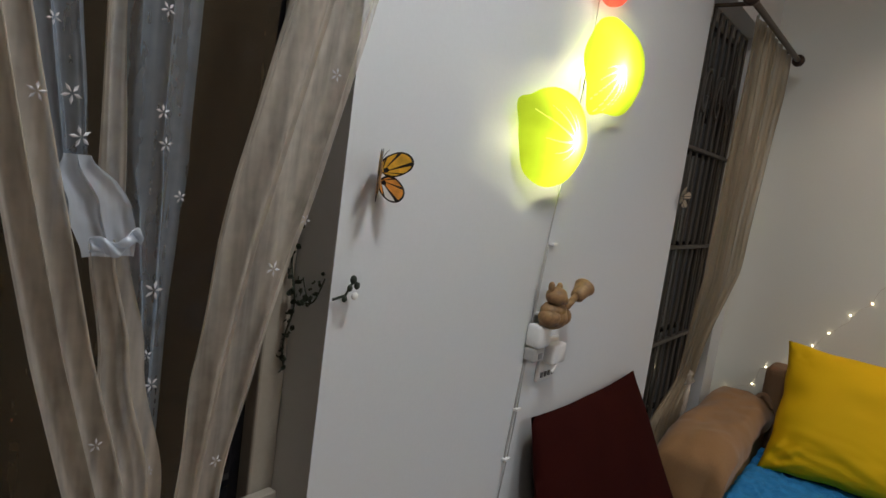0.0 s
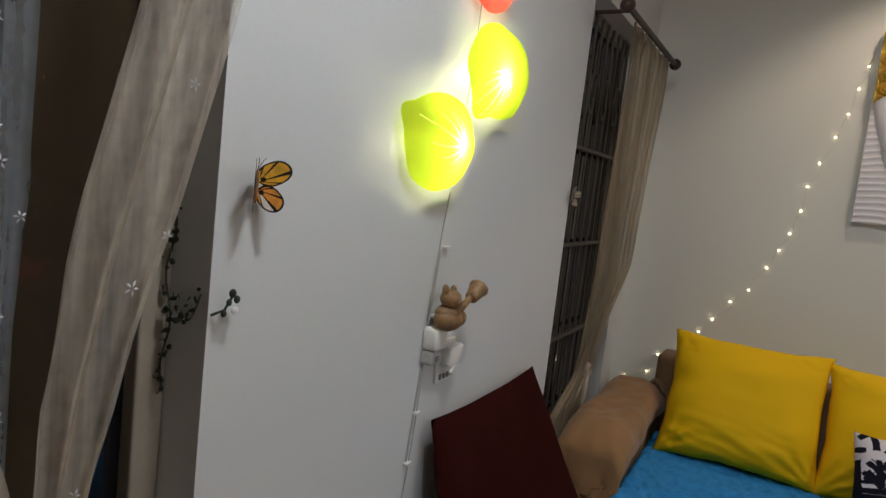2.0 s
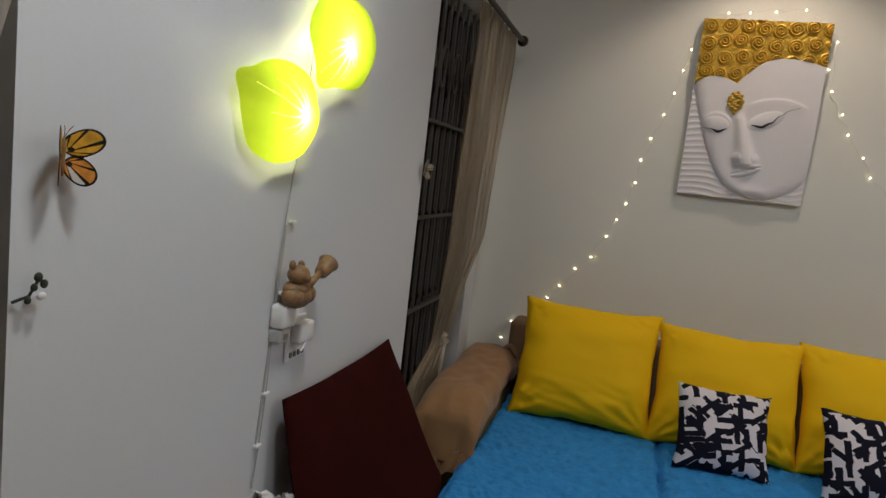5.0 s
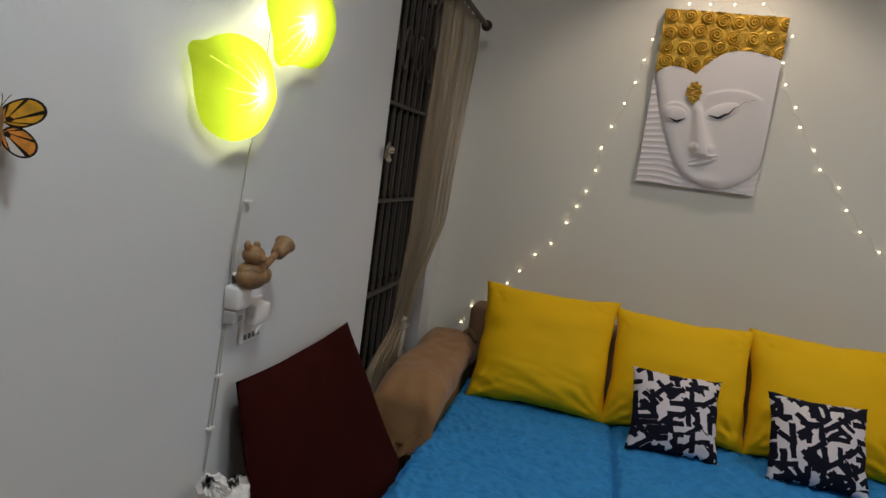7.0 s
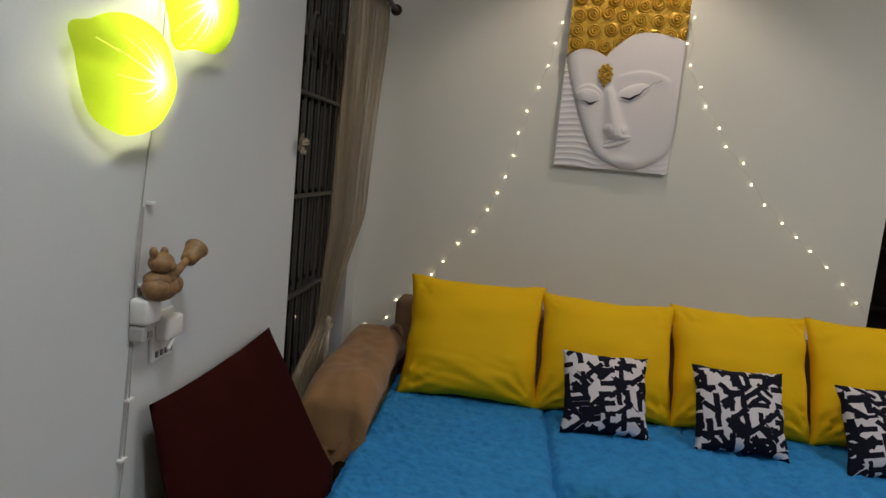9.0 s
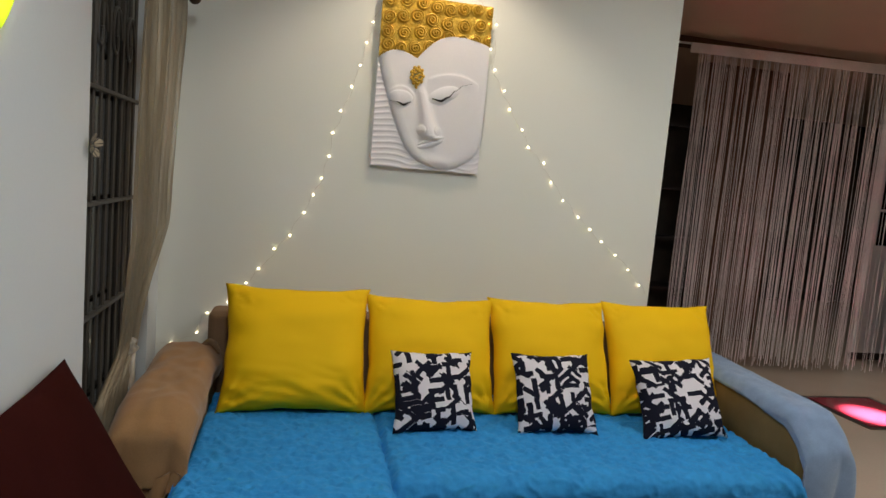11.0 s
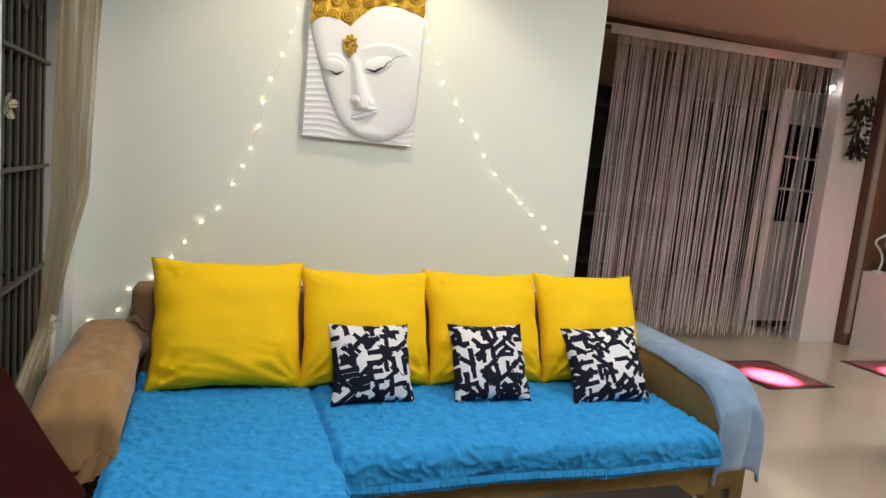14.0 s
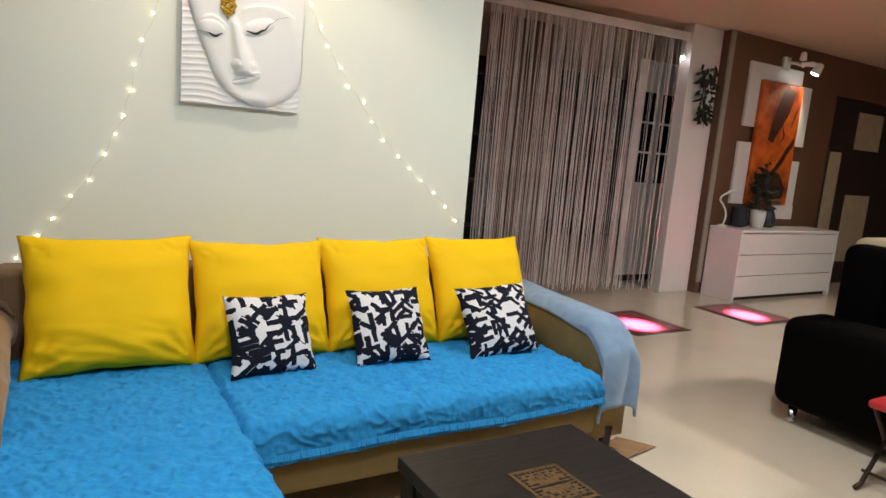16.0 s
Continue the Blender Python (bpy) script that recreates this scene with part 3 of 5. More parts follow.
left_drape("blue-grey organza curtain with white flowers, knotted halfway", SHEER_BLUE, lerp([(0, 0.35), (0.50, 0.350), (0.58, 0.349), (0.625, 0.344), (0.67, 0.336), (0.75, 0.336), (1, 0.35)]),
           lerp([(0, 0.05), (0.50, 0.030), (0.58, 0.032), (0.625, 0.050), (0.66, 0.074), (0.75, 0.080), (1, 0.16)]), 0.02, 2.16, lambda v: -0.545, 2.4, 0.012, 3.6, 34, 0.020)
left_drape("blue-grey organza curtain drawn into a knot", SHEER_BLUE, lerp([(0, 0.266), (0.35, 0.240), (0.55, 0.226), (1, 0.20)]),
           lerp([(0, 0.030), (0.2, 0.042), (0.5, 0.060), (1, 0.14)]), 1.36, 2.16, lambda v: -0.540, 2.0, 0.010, 4.4, 14, 0.016)
left_drape("narrow ivory organza fold hanging above the knot", SHEER, lerp([(0, 0.294), (0.3, 0.287), (1, 0.262)]),
           lerp([(0, 0.030), (0.3, 0.022), (1, 0.050)]), 1.38, 2.16, lambda v: -0.530, 1.4, 0.007, 6.2, 0, 0)
left_drape("ivory organza tail falling from the knot", SHEER, lerp([(0, 0.352), (0.55, 0.352), (0.80, 0.340), (0.91, 0.310), (1, 0.290)]),
           lerp([(0, 0.075), (0.60, 0.050), (0.90, 0.046), (1, 0.036)]), 0.02, 1.35, lambda v: -0.520, 1.7, 0.010, 7.7, 4, 0.016)
left_drape("dark taupe voile curtain behind the sheers", SHEER_BROWN, lerp([(0, 0.20), (0.5, 0.24), (1, 0.26)]),
           lerp([(0, 0.52), (0.5, 0.48), (1, 0.56)]), 0.02, 2.16, lambda v: -0.60, 3.0, 0.010, 5.9, 0, 0)
left_drape("dark taupe voile curtain hanging straight", SHEER_BROWN, lambda v: -0.22, lambda v: 0.50, 0.02, 2.16, lambda v: -0.57, 6.0, 0.016, 8.1, 0, 0)
knot = thing("curtain_knot", -0.53, 0.285, 1.33, "pale organza knot tied round the sheer curtain", "curtain tie")


drape("knot", SHEER_KNOT, knot, lerp([(0, 0.290), (0.5, 0.281), (1, 0.262)]), lerp([(0, 0.044), (0.35, 0.054), (0.75, 0.050), (1, 0.022)]), 1.335, 1.425, lambda v: -0.515 - 0.010 * v, 1.9, 0.008, 2.6, 60, 40)
part("band", thick(sheet(40, 14, lambda u, v: (-0.506 + 0.012 * math.sin(math.pi * u) + 0.004 * math.sin(u * 19 + v * 5) * math.sin(math.pi * v), 0.267 + 0.046 * u, 1.338 + 0.012 * u + 0.013 * v + 0.004 * math.sin(u * 9 + 1))), 0.0015), SHEER_KNOT, knot, "twisted organza band", True)

# vine of small dark leaves hanging in the window reveal
vine = thing("vine_garland", -0.69, 0.672, 1.05, "thin artificial vine with small dark green leaves", "garland")
stem_pts = [(-0.694 - 0.008 * math.sin(k * 0.5), 0.668, 1.47 - 0.0115 * k) for k in range(32)]
part("stem", tube(stem_pts, 0.0016, 5), GREEN, vine)
branch = [(-0.672 + 0.0052 * k, 0.668 - 0.0004 * k, 1.262 - 0.035 * math.sin(k * 0.34)) for k in range(11)]
part("stem", tube(branch, 0.0014, 5), GREEN, vine)
sprig = bmesh.new()
sprig.faces.new([sprig.verts.new((0.0015 * math.sin(3 * a), 0.0062 * math.cos(a), 0.0085 * math.sin(a) + 0.006)) for a in (math.tau * k / 9 for k in range(9))])
leaf_mesh = bpy.data.meshes.new("vine_leaf")
thick(sprig, 0.0008).to_mesh(leaf_mesh)
sprig.free()
leaf_mesh.materials.append(GREEN)
rnd = random.Random(4)
bpy.context.view_layer.update()
for k, p in enumerate(stem_pts[1:] * 2 + branch * 2):
    ob = new("vine_leaf", leaf_mesh)
    ob.parent, ob.matrix_parent_inverse = vine, vine.matrix_world.inverted()
    ob.matrix_basis = Matrix.Translation(Vector(p) + Vector((rnd.uniform(-0.009, 0.009), rnd.uniform(-0.010, 0), rnd.uniform(-0.006, 0.006)))) @ Euler((rnd.random() * 6, rnd.uniform(-0.8, 0.8), rnd.uniform(0.6, 2.2))).to_matrix().to_4x4() @ Matrix.Scale(rnd.uniform(0.45, 0.8), 4)
sprig_end = thing("wall_sprig", LX, 0.705, 1.25, "small artificial sprig with white blossom on the wall's edge", "decoration")
part("stem", tube([(LX + 0.004, 0.682, 1.238), (LX + 0.012, 0.70, 1.245), (LX + 0.014, 0.712, 1.266)], 0.0022, 6), GREEN, sprig_end)
for y, z, s in ((0.710, 1.270, 1.0), (0.719, 1.260, 0.9), (0.704, 1.257, 0.8), (0.695, 1.241, 0.8)):
    part("bud", blob(bmesh.new(), (LX + 0.016, y, z), (0.005 * s, 0.006 * s, 0.007 * s), rings=6), GREEN, sprig_end, smooth=True)
part("blossom", blob(bmesh.new(), (LX + 0.02, 0.712, 1.245), (0.004, 0.007, 0.006), rings=6), WHITE_PLASTIC, sprig_end, "white blossom", True)

# ---------------------------------------------------------------- leaf lamps on the lamp wall


def leaf_outline(a, ry, rz, tip, shoulder):
    """A broad leaf: round, drawn out to a point at one side and flattened beside it."""
    def near(b, w):
        return math.exp(-(math.atan2(math.sin(a - b), math.cos(a - b)) / w) ** 2)
    k = 1 + 0.22 * near(tip, 0.22) - 0.06 * near(tip + 0.55, 0.35) + 0.09 * near(shoulder, 0.5)
    return ry * k * math.cos(a), rz * k * math.sin(a)


def leaf_lamp(y, z, ry, rz, tip, shoulder, skin, label, bulb):
    lampo = thing("leaf_lamp", LX, y, z, label, "wall lamp", "leaf lamps")
    bm = bmesh.new()
    rings, sides = 56, 200
    by, bz = bulb
    way = math.atan2((z - bz) + rz * math.sin(tip), (y - by) + ry * math.cos(tip))

    def skin_at(r, a):
        oy, oz = leaf_outline(a, ry, rz, tip, shoulder)
        wave = 0.0022 * math.cos(a * 7) * r ** 3
        return (LX + 0.064 - (0.054 - 0.009 * max(0.0, -math.cos(a))) * r ** 2.4 + wave, y + oy * r, z + oz * r)
    centre = bm.verts.new(skin_at(0, 0))
    rows = [[bm.verts.new(skin_at(j / rings, math.tau * k / sides)) for k in range(sides)] for j in range(1, rings + 1)]
    for k in range(sides):
        bm.faces.new((centre, rows[0][k], rows[0][(k + 1) % sides]))
    for p, q in zip(rows, rows[1:]):
        for k in range(sides):
            bm.faces.new((p[k], q[k], q[(k + 1) % sides], p[(k + 1) % sides]))
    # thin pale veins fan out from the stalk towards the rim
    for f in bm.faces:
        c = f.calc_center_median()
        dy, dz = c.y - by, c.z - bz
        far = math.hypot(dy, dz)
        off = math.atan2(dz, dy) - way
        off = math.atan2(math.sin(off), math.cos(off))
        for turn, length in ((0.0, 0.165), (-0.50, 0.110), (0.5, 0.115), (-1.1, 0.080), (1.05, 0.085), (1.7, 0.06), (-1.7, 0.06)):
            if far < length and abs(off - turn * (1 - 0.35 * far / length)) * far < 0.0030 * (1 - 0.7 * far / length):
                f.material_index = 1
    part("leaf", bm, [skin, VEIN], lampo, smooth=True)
    back = lathe([(0.030, 0), (0.030, 0.006), (0.024, 0.009)], 24)
    part("back_plate", moved(back, Matrix.Translation((LX, by, bz)) @ Matrix.Rotation(radians(90), 4, "Y")), GREY_PLASTIC, lampo)


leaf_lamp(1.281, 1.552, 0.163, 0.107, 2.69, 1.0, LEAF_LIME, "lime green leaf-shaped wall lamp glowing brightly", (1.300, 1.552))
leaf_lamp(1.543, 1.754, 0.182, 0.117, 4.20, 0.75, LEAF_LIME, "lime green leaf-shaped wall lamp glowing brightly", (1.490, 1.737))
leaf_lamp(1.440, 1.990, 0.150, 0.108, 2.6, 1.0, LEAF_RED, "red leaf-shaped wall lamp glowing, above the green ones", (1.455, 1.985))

PALE_GREY = material("pale_grey_plastic", (0.42, 0.42, 0.41), 0.4)
cable = thing("lamp_cable", LX, 1.39, 0.62, "thin grey lamp cable running down the wall", "cable")
part("wire", tube([(LX + 0.005, 1.42 - 0.125 * s + 0.010 * math.sin(s * 9), 1.90 - 1.20 * s) for s in [k / 50 for k in range(51)]], 0.0016, 6), PALE_GREY, cable, smooth=True)
part("trunking", moved(box(LX, LX + 0.005, -0.0022, 0.0022, -0.26, 0.26, 0.0015), pose(0, 1.332, 1.05, -6)), PALE_GREY, cable, "flat white cable trunking")
for z in (1.315, 1.15, 0.92, 0.80):
    part("clip", box(LX, LX + 0.012, 1.325 + (z - 1.0) * 0.14, 1.347 + (z - 1.0) * 0.14, z - 0.003, z + 0.003, 0.001), WHITE_PLASTIC, cable, "white cable clip")

# socket, plug and adaptor
plate = thing("wall_socket", LX, 1.47, 1.0, "white wall socket plate with small switches", "socket")
part("plate", box(LX, LX + 0.010, 1.398, 1.486, 0.972, 1.082, 0.004), WHITE_PLASTIC, plate)
part("plug", box(LX + 0.0102, LX + 0.040, 1.404, 1.474, 1.022, 1.072, 0.007), WHITE_PLASTIC, plate, "white square plug", True)
part("plug_lead", tube([(LX + 0.036, 1.436 - 0.02 * q, 1.024 - 0.02 * q) for q in (0, 0.5, 1)], 0.004, 6), WHITE_PLASTIC, plate)
for k in range(4):
    part("switch", box(LX + 0.0102, LX + 0.014, 1.409 + 0.019 * k, 1.418 + 0.019 * k, 0.983, 0.996, 0.001), GREY_PLASTIC, plate)
adaptor = thing("plug_adaptor", LX, 1.345, 1.07, "white plug adaptor with a grey cable", "adaptor")
part("body", box(LX, LX + 0.042, 1.320, 1.376, 1.074, 1.130, 0.009), WHITE_PLASTIC, adaptor, smooth=True)
part("socket_face", box(LX, LX + 0.034, 1.322, 1.368, 1.040, 1.0735, 0.006), PALE_GREY, adaptor)
part("pin", box(LX + 0.034, LX + 0.036, 1.334, 1.352, 1.048, 1.062, 0.0008), GREY_PLASTIC, adaptor)
bag = thing("carrier_bag", -0.56, 1.30, 0.0, "full navy carrier bag with crumpled white plastic on top", "bag")


def crumple(rx, ry, z0, z1, seed, deep, lean=0.0):
    def f(u, v):
        a = math.tau * u
        swell = (0.80 + 0.28 * math.sin(math.pi * min(1.0, v * 1.1))) * (1 if v < 0.93 else 0.55)
        k = swell * (1 + deep * wobble(math.cos(a) * 2.4, math.sin(a) * 2.4, v * 5 + seed) + 0.5 * deep * abs(wobble(math.cos(a) * 6, math.sin(a) * 6, v * 12 + seed)))
        return (-0.562 + rx * k * math.cos(a) * 0.9, 1.298 + ry * k * math.sin(a) + lean * v, z0 + (z1 - z0) * v + 0.02 * wobble(math.cos(a) * 4, math.sin(a) * 4, seed) * v)
    return sheet(60, 40, f)


part("sack", crumple(0.042, 0.055, 0.0, 0.590, 3.0, 0.25), BLUE_GLAZE, bag, smooth=True)
part("plastic", crumple(0.048, 0.062, 0.565, 0.675, 8.0, 0.34, 0.02), WHITE_PLASTIC, bag, "crumpled white plastic", True)
part("plastic", moved(crumple(0.032, 0.030, 0.0, 0.10, 15.0, 0.40), Matrix.Translation((0, -0.018, 0.635)) @ Matrix.Translation((-0.562, 1.298, 0)) @ Matrix.Rotation(0.5, 4, "X") @ Matrix.Translation((0.562, -1.298, 0))), WHITE_PLASTIC, bag, "crumpled white plastic")

# small clay figure above the socket, one plain shape: squat body, eared head, raised arm with a bell-shaped bloom
fg = bmesh.new()
fx = LX + 0.040
blob(fg, (fx, 1.376, 1.146), (0.032, 0.058, 0.030))
blob(fg, (fx, 1.372, 1.166), (0.028, 0.050, 0.022))
blob(fg, (fx + 0.004, 1.344, 1.150), (0.026, 0.030, 0.024))
blob(fg, (fx + 0.006, 1.412, 1.148), (0.024, 0.030, 0.024))
blob(fg, (fx + 0.006, 1.362, 1.203), (0.026, 0.031, 0.024))
blob(fg, (fx + 0.026, 1.366, 1.196), (0.010, 0.014, 0.010))
for ey, ez in ((1.338, 1.227), (1.386, 1.222)):
    blob(fg, (fx, ey, ez), (0.008, 0.010, 0.013))
tube([(fx + 0.012, 1.405, 1.172), (fx + 0.018, 1.430, 1.187), (fx + 0.016, 1.462, 1.198)], [0.012, 0.009, 0.008], 10, fg)
bloom = lathe([(0.006, -0.030), (0.017, -0.022), (0.020, 0.0), (0.024, 0.020), (0.027, 0.026), (0.012, 0.031)], 18)
moved(bloom, Matrix.Translation((fx + 0.016, 1.488, 1.207)) @ Matrix.Rotation(radians(-62), 4, "X"))
bell_mesh = bpy.data.meshes.new("bell")
bloom.to_mesh(bell_mesh)
bloom.free()
fg.from_mesh(bell_mesh)
bpy.data.meshes.remove(bell_mesh)
moved(fg, Matrix.Translation((0, 1.355, 1.165)) @ Matrix.Diagonal((1, 0.84, 0.93, 1)) @ Matrix.Translation((0, -1.360, -1.165)))
whole("figurine", fg, TERRACOTTA, "small brown glazed clay figurine on the wall above a socket", "figurine", smooth=True)

# ---------------------------------------------------------------- butterflies


def wing(bm, outline, n=26):
    vs = [bm.verts.new((0, *outline(math.tau * k / n))) for k in range(n)]
    bm.faces.new(vs)
    return thick(bm, 0.0008)


def butterfly(y, z, size, colour, label, spots, spread=45, roll=0, upper_tint=None):
    upper_tint = upper_tint or colour
    b = thing("butterfly", LX, y, z, label, "butterfly decoration", "wall butterflies")
    base = Matrix.Translation((LX + 0.010, y, z)) @ Matrix.Rotation(radians(roll), 4, "X") @ Matrix.Scale(size, 4)
    body = bmesh.new()
    tube([(0.004, 0, -0.030 + 0.0065 * k) for k in range(10)], [0.0012, 0.0022, 0.003, 0.0034, 0.003, 0.0036, 0.004, 0.0034, 0.0028, 0.001], 8, body)
    part("body", moved(body, base), TERRACOTTA, b, "brown body", True)
    for s in (-1, 1):
        part("feeler", moved(tube([(0.004, 0, 0.027), (0.010, 0.004 * s, 0.040), (0.013, 0.008 * s, 0.046)], 0.0006, 5), base), INK, b)
        turn = base @ Matrix.Rotation(radians(-s * spread), 4, "Z") @ Matrix.Diagonal((1, s, 1, 1))
        upper = lambda a, k=1.0: (0.030 + k * (1 + 0.16 * math.cos(2 * (a - 0.6))) * 0.027 * math.cos(a), 0.022 + k * (1 + 0.16 * math.cos(2 * (a - 0.6))) * 0.023 * math.sin(a))
        lower = lambda a, k=1.0: (0.026 + k * (1 - 0.14 * math.sin(2 * a)) * 0.023 * math.cos(a), -0.021 + k * (1 - 0.14 * math.sin(2 * a)) * 0.022 * math.sin(a))
        for name, out in (("upper_wing", upper), ("lower_wing", lower)):
            w = part(name, moved(wing(bmesh.new(), out), turn), INK, b, "black-edged wing")
            for side in (1, -1):
                lift = Matrix.Translation((0.0011 * side, 0, 0))
                for k in range(5):
                    a0 = math.tau * (k / 5) + 0.25
                    hub = Vector((0, 0.006, 0.006 if name == "upper_wing" else -0.008))
                    cell = bmesh.new()
                    rim = [Vector((0, *out(a0 + d, 0.87))) for d in (0.10, 0.42, 0.75, 1.08)]
                    ring = [hub.lerp(rim[0], 0.25)] + rim + [hub.lerp(rim[-1], 0.25)]
                    cell.faces.new([cell.verts.new(p) for p in ring])
                    tint = upper_tint if name == "upper_wing" else WHITE_PLASTIC if spots and name == "lower_wing" and k == 3 else colour
                    part("wing_cell", moved(cell, turn @ lift), tint, w)
    return b


YELLOW_WING = material("butterfly_yellow", (0.72, 0.40, 0.03), 0.6, vary=0.25, scale=60)
butterfly(0.742, 1.432, 0.90, ORANGE, "orange and black paper butterfly on the white wall", True, upper_tint=YELLOW_WING)
GREY_WING = material("beige_paper_wing", (0.30, 0.24, 0.16), 0.6)
butterfly(2.262, 1.468, 0.72, GREY_WING, "small beige paper butterfly at the wall's edge", False, 38, -20)

# ---------------------------------------------------------------- wall relief


oval_left = slope([(0.36, 0.0), (0.474, 0.045), (0.595, 0.110), (0.687, 0.158), (0.811, 0.243), (0.87, 0.292), (0.92, 0.355), (0.955, 0.435), (0.98, 0.54), (1.0, 0.64)])
oval_right = slope([(0.80, 1.02), (0.86, 0.985), (0.90, 0.945), (0.935, 0.885), (0.965, 0.81), (1.0, 0.68)])


def relief_height(u, v):
    """u from its left side, v from its top; the depth of the carving in metres, and whether it is gilt."""
    if u < 0.34:
        hair = 0.318 + (0.050 * ((0.16 - u) / 0.16) ** 2 if u < 0.16 else 0.036 * ((u - 0.16) / 0.18) ** 2)
    else:
        hair = 0.200 + (0.155 * ((0.69 - u) / 0.35) ** 2.1 if u < 0.69 else 0.032 * ((u - 0.69) / 0.29) ** 2)
    # outline of the smooth oval
    left, right = oval_left(v), oval_right(v)
    inside = min((u - left) / 0.10, (right - u) / 0.20, (0.992 - v) / 0.05)
    if v < hair:
        h = 0.016 + 0.004
        best, spin = 9.0, 0.0
        for du in (-1, 0, 1):
            for dv in (-1, 0, 1):
                gi, gj = math.floor(u * 7.4) + du, math.floor(v * 12) + dv
                cx, cy = (gi + 0.5 + 0.16 * math.sin(gi * 7 + gj * 3)) / 7.4, (gj + 0.5 + 0.16 * math.sin(gi * 5 + gj)) / 12
                far = math.hypot((u - cx) * 0.528, (v - cy) * 0.80)
                if far < best:
                    best, spin = far, math.atan2(v - cy, u - cx) * (1 if (gi + gj) % 2 else -1) + gi + gj
        # each curl is a snail: a domed boss with a spiral groove
        if best < 0.032:
            h += 0.014 * (1 - (best / 0.034) ** 2) ** 0.7 + 0.0042 * math.cos(best * math.tau / 0.0125 - spin)
        else:
            h += 0.002 * wobble(u * 40, v * 60, 3)
        return h, 1
    if inside <= 0:
        line = math.sin(v * 0.83 / 0.021 * math.tau / 1.35 + 2.0 * math.sin(u * 13) + wobble(u * 6, v * 5, 1) * 2)
        return 0.006 + 0.0022 * max(0.0, line) ** 0.5 * (1 if u < 0.5 else 0.6), 0
    s = min(1.0, inside)
    h = 0.006 + 0.022 * math.sqrt(max(0.0, 1 - (1 - s) ** 2))
    # nose ridge with rounded wings, brow ridges, lids and lips as soft swellings
    axis = 0.405 + (v - 0.54) * 0.40
    if 0.50 < v < 0.85:
        q = min(1.0, max(0.0, (v - 0.50) / 0.27))
        wide = 0.034 + 0.046 * q ** 1.6
        under = 1.0 if v < 0.795 else max(0.0, 1 - ((v - 0.795) / 0.032) ** 2)
        h += 0.031 * (0.25 + 0.75 * q) * min(1.0, (v - 0.50) / 0.05) * under * math.exp(-(abs(u - axis) / wide) ** 2.6)
    for c, w, mid, tall, lift in ((0.425, 0.040, 0.768, 0.032, 0.008), (0.575, 0.036, 0.764, 0.030, 0.007)):
        h += lift * max(0.0, 1 - ((u - c) / w) ** 2 - ((v - mid) / tall) ** 2)
    for c, w, top, deep in ((0.225, 0.13, 0.528, 0.05), (0.69, 0.24, 0.430, 0.045)):
        arc = top + deep * ((u - c) / w) ** 2
        edge = max(0.0, 1 - ((u - c) / w) ** 4)
        below = v - arc
        h += edge * (0.0040 * math.exp(-(below / 0.010) ** 2) if below < 0 else 0.0040 * math.exp(-(below / 0.045) ** 2))
    for c, w, mid, tall, lean in ((0.220, 0.110, 0.590, 0.045, 0.0), (0.61, 0.140, 0.548, 0.048, -0.22)):
        d = ((u - c) / w) ** 2 + ((v - mid - lean * (u - c)) / tall) ** 2
        h += 0.008 * max(0.0, 1 - d) ** 0.7
    # the lips lie slantwise, with a soft dip in the middle and a round chin
    turned, along = v - 0.834 + 0.24 * (u - 0.525), (u - 0.525) / 0.120
    for mid, up, lift in ((-0.014 + 0.006 * math.exp(-(along / 0.2) ** 2), 0.013, 0.008), (0.016, 0.017, 0.010)):
        d = along ** 2 + ((turned - mid * (1 - 0.5 * along ** 2)) / up) ** 2
        h += lift * max(0.0, 1 - d) ** 0.7
    h += 0.006 * math.exp(-((u - 0.60) / 0.10) ** 2 - ((v - 0.945) / 0.03) ** 2)
    return h, 0


panel_w, panel_h, panel_x, panel_z = 0.521, 0.785, 0.295, 2.280
relief = thing("wall_relief", panel_x + panel_w / 2, WY, panel_z - panel_h, "white and gold carved relief panel hung on cream wall", "wall relief")
rb = bmesh.new()
nu, nv = 250, 380
heights = [[relief_height(i / nu, j / nv) for i in range(nu + 1)] for j in range(nv + 1)]
grid = [[rb.verts.new((panel_x + panel_w * i / nu, WY - 0.024 - heights[j][i][0], panel_z - panel_h * j / nv)) for i in range(nu + 1)] for j in range(nv + 1)]
for j in range(nv):
    for i in range(nu):
        rb.faces.new((grid[j][i], grid[j + 1][i], grid[j + 1][i + 1], grid[j][i + 1])).material_index = heights[j][i][1]
part("carving", rb, [PLASTER, GOLD], relief, "smooth white carving under gold curls", True)
part("board", box(panel_x, panel_x + panel_w, WY - 0.0295, WY - 0.001, panel_z - panel_h, panel_z), PLASTER, relief)


def relief_at(u, v, lift):
    return Vector((panel_x + panel_w * u, WY - 0.024 - relief_height(u, v)[0] - lift, panel_z - panel_h * v))


lid_right = lerp([(0.0, 0.578), (0.22, 0.586), (0.42, 0.560), (0.58, 0.518), (0.80, 0.480), (1.0, 0.466)])
lid_left = lerp([(0.0, 0.612), (0.35, 0.617), (0.65, 0.630), (1.0, 0.610)])
for u0, u1, height, thick_at in ((0.122, 0.318, lid_left, 0.66), (0.505, 0.860, lid_right, 0.27)):
    steps = [k / 30 for k in range(31)]
    pts = [relief_at(u0 + (u1 - u0) * q, height(q), 0.0006) for q in steps]
    part("dark_line", tube(pts, [0.0006 + 0.0052 * math.exp(-((q - thick_at) / 0.23) ** 2) for q in steps], 6), INK, relief, "dark painted curved line")
jewel = bmesh.new()
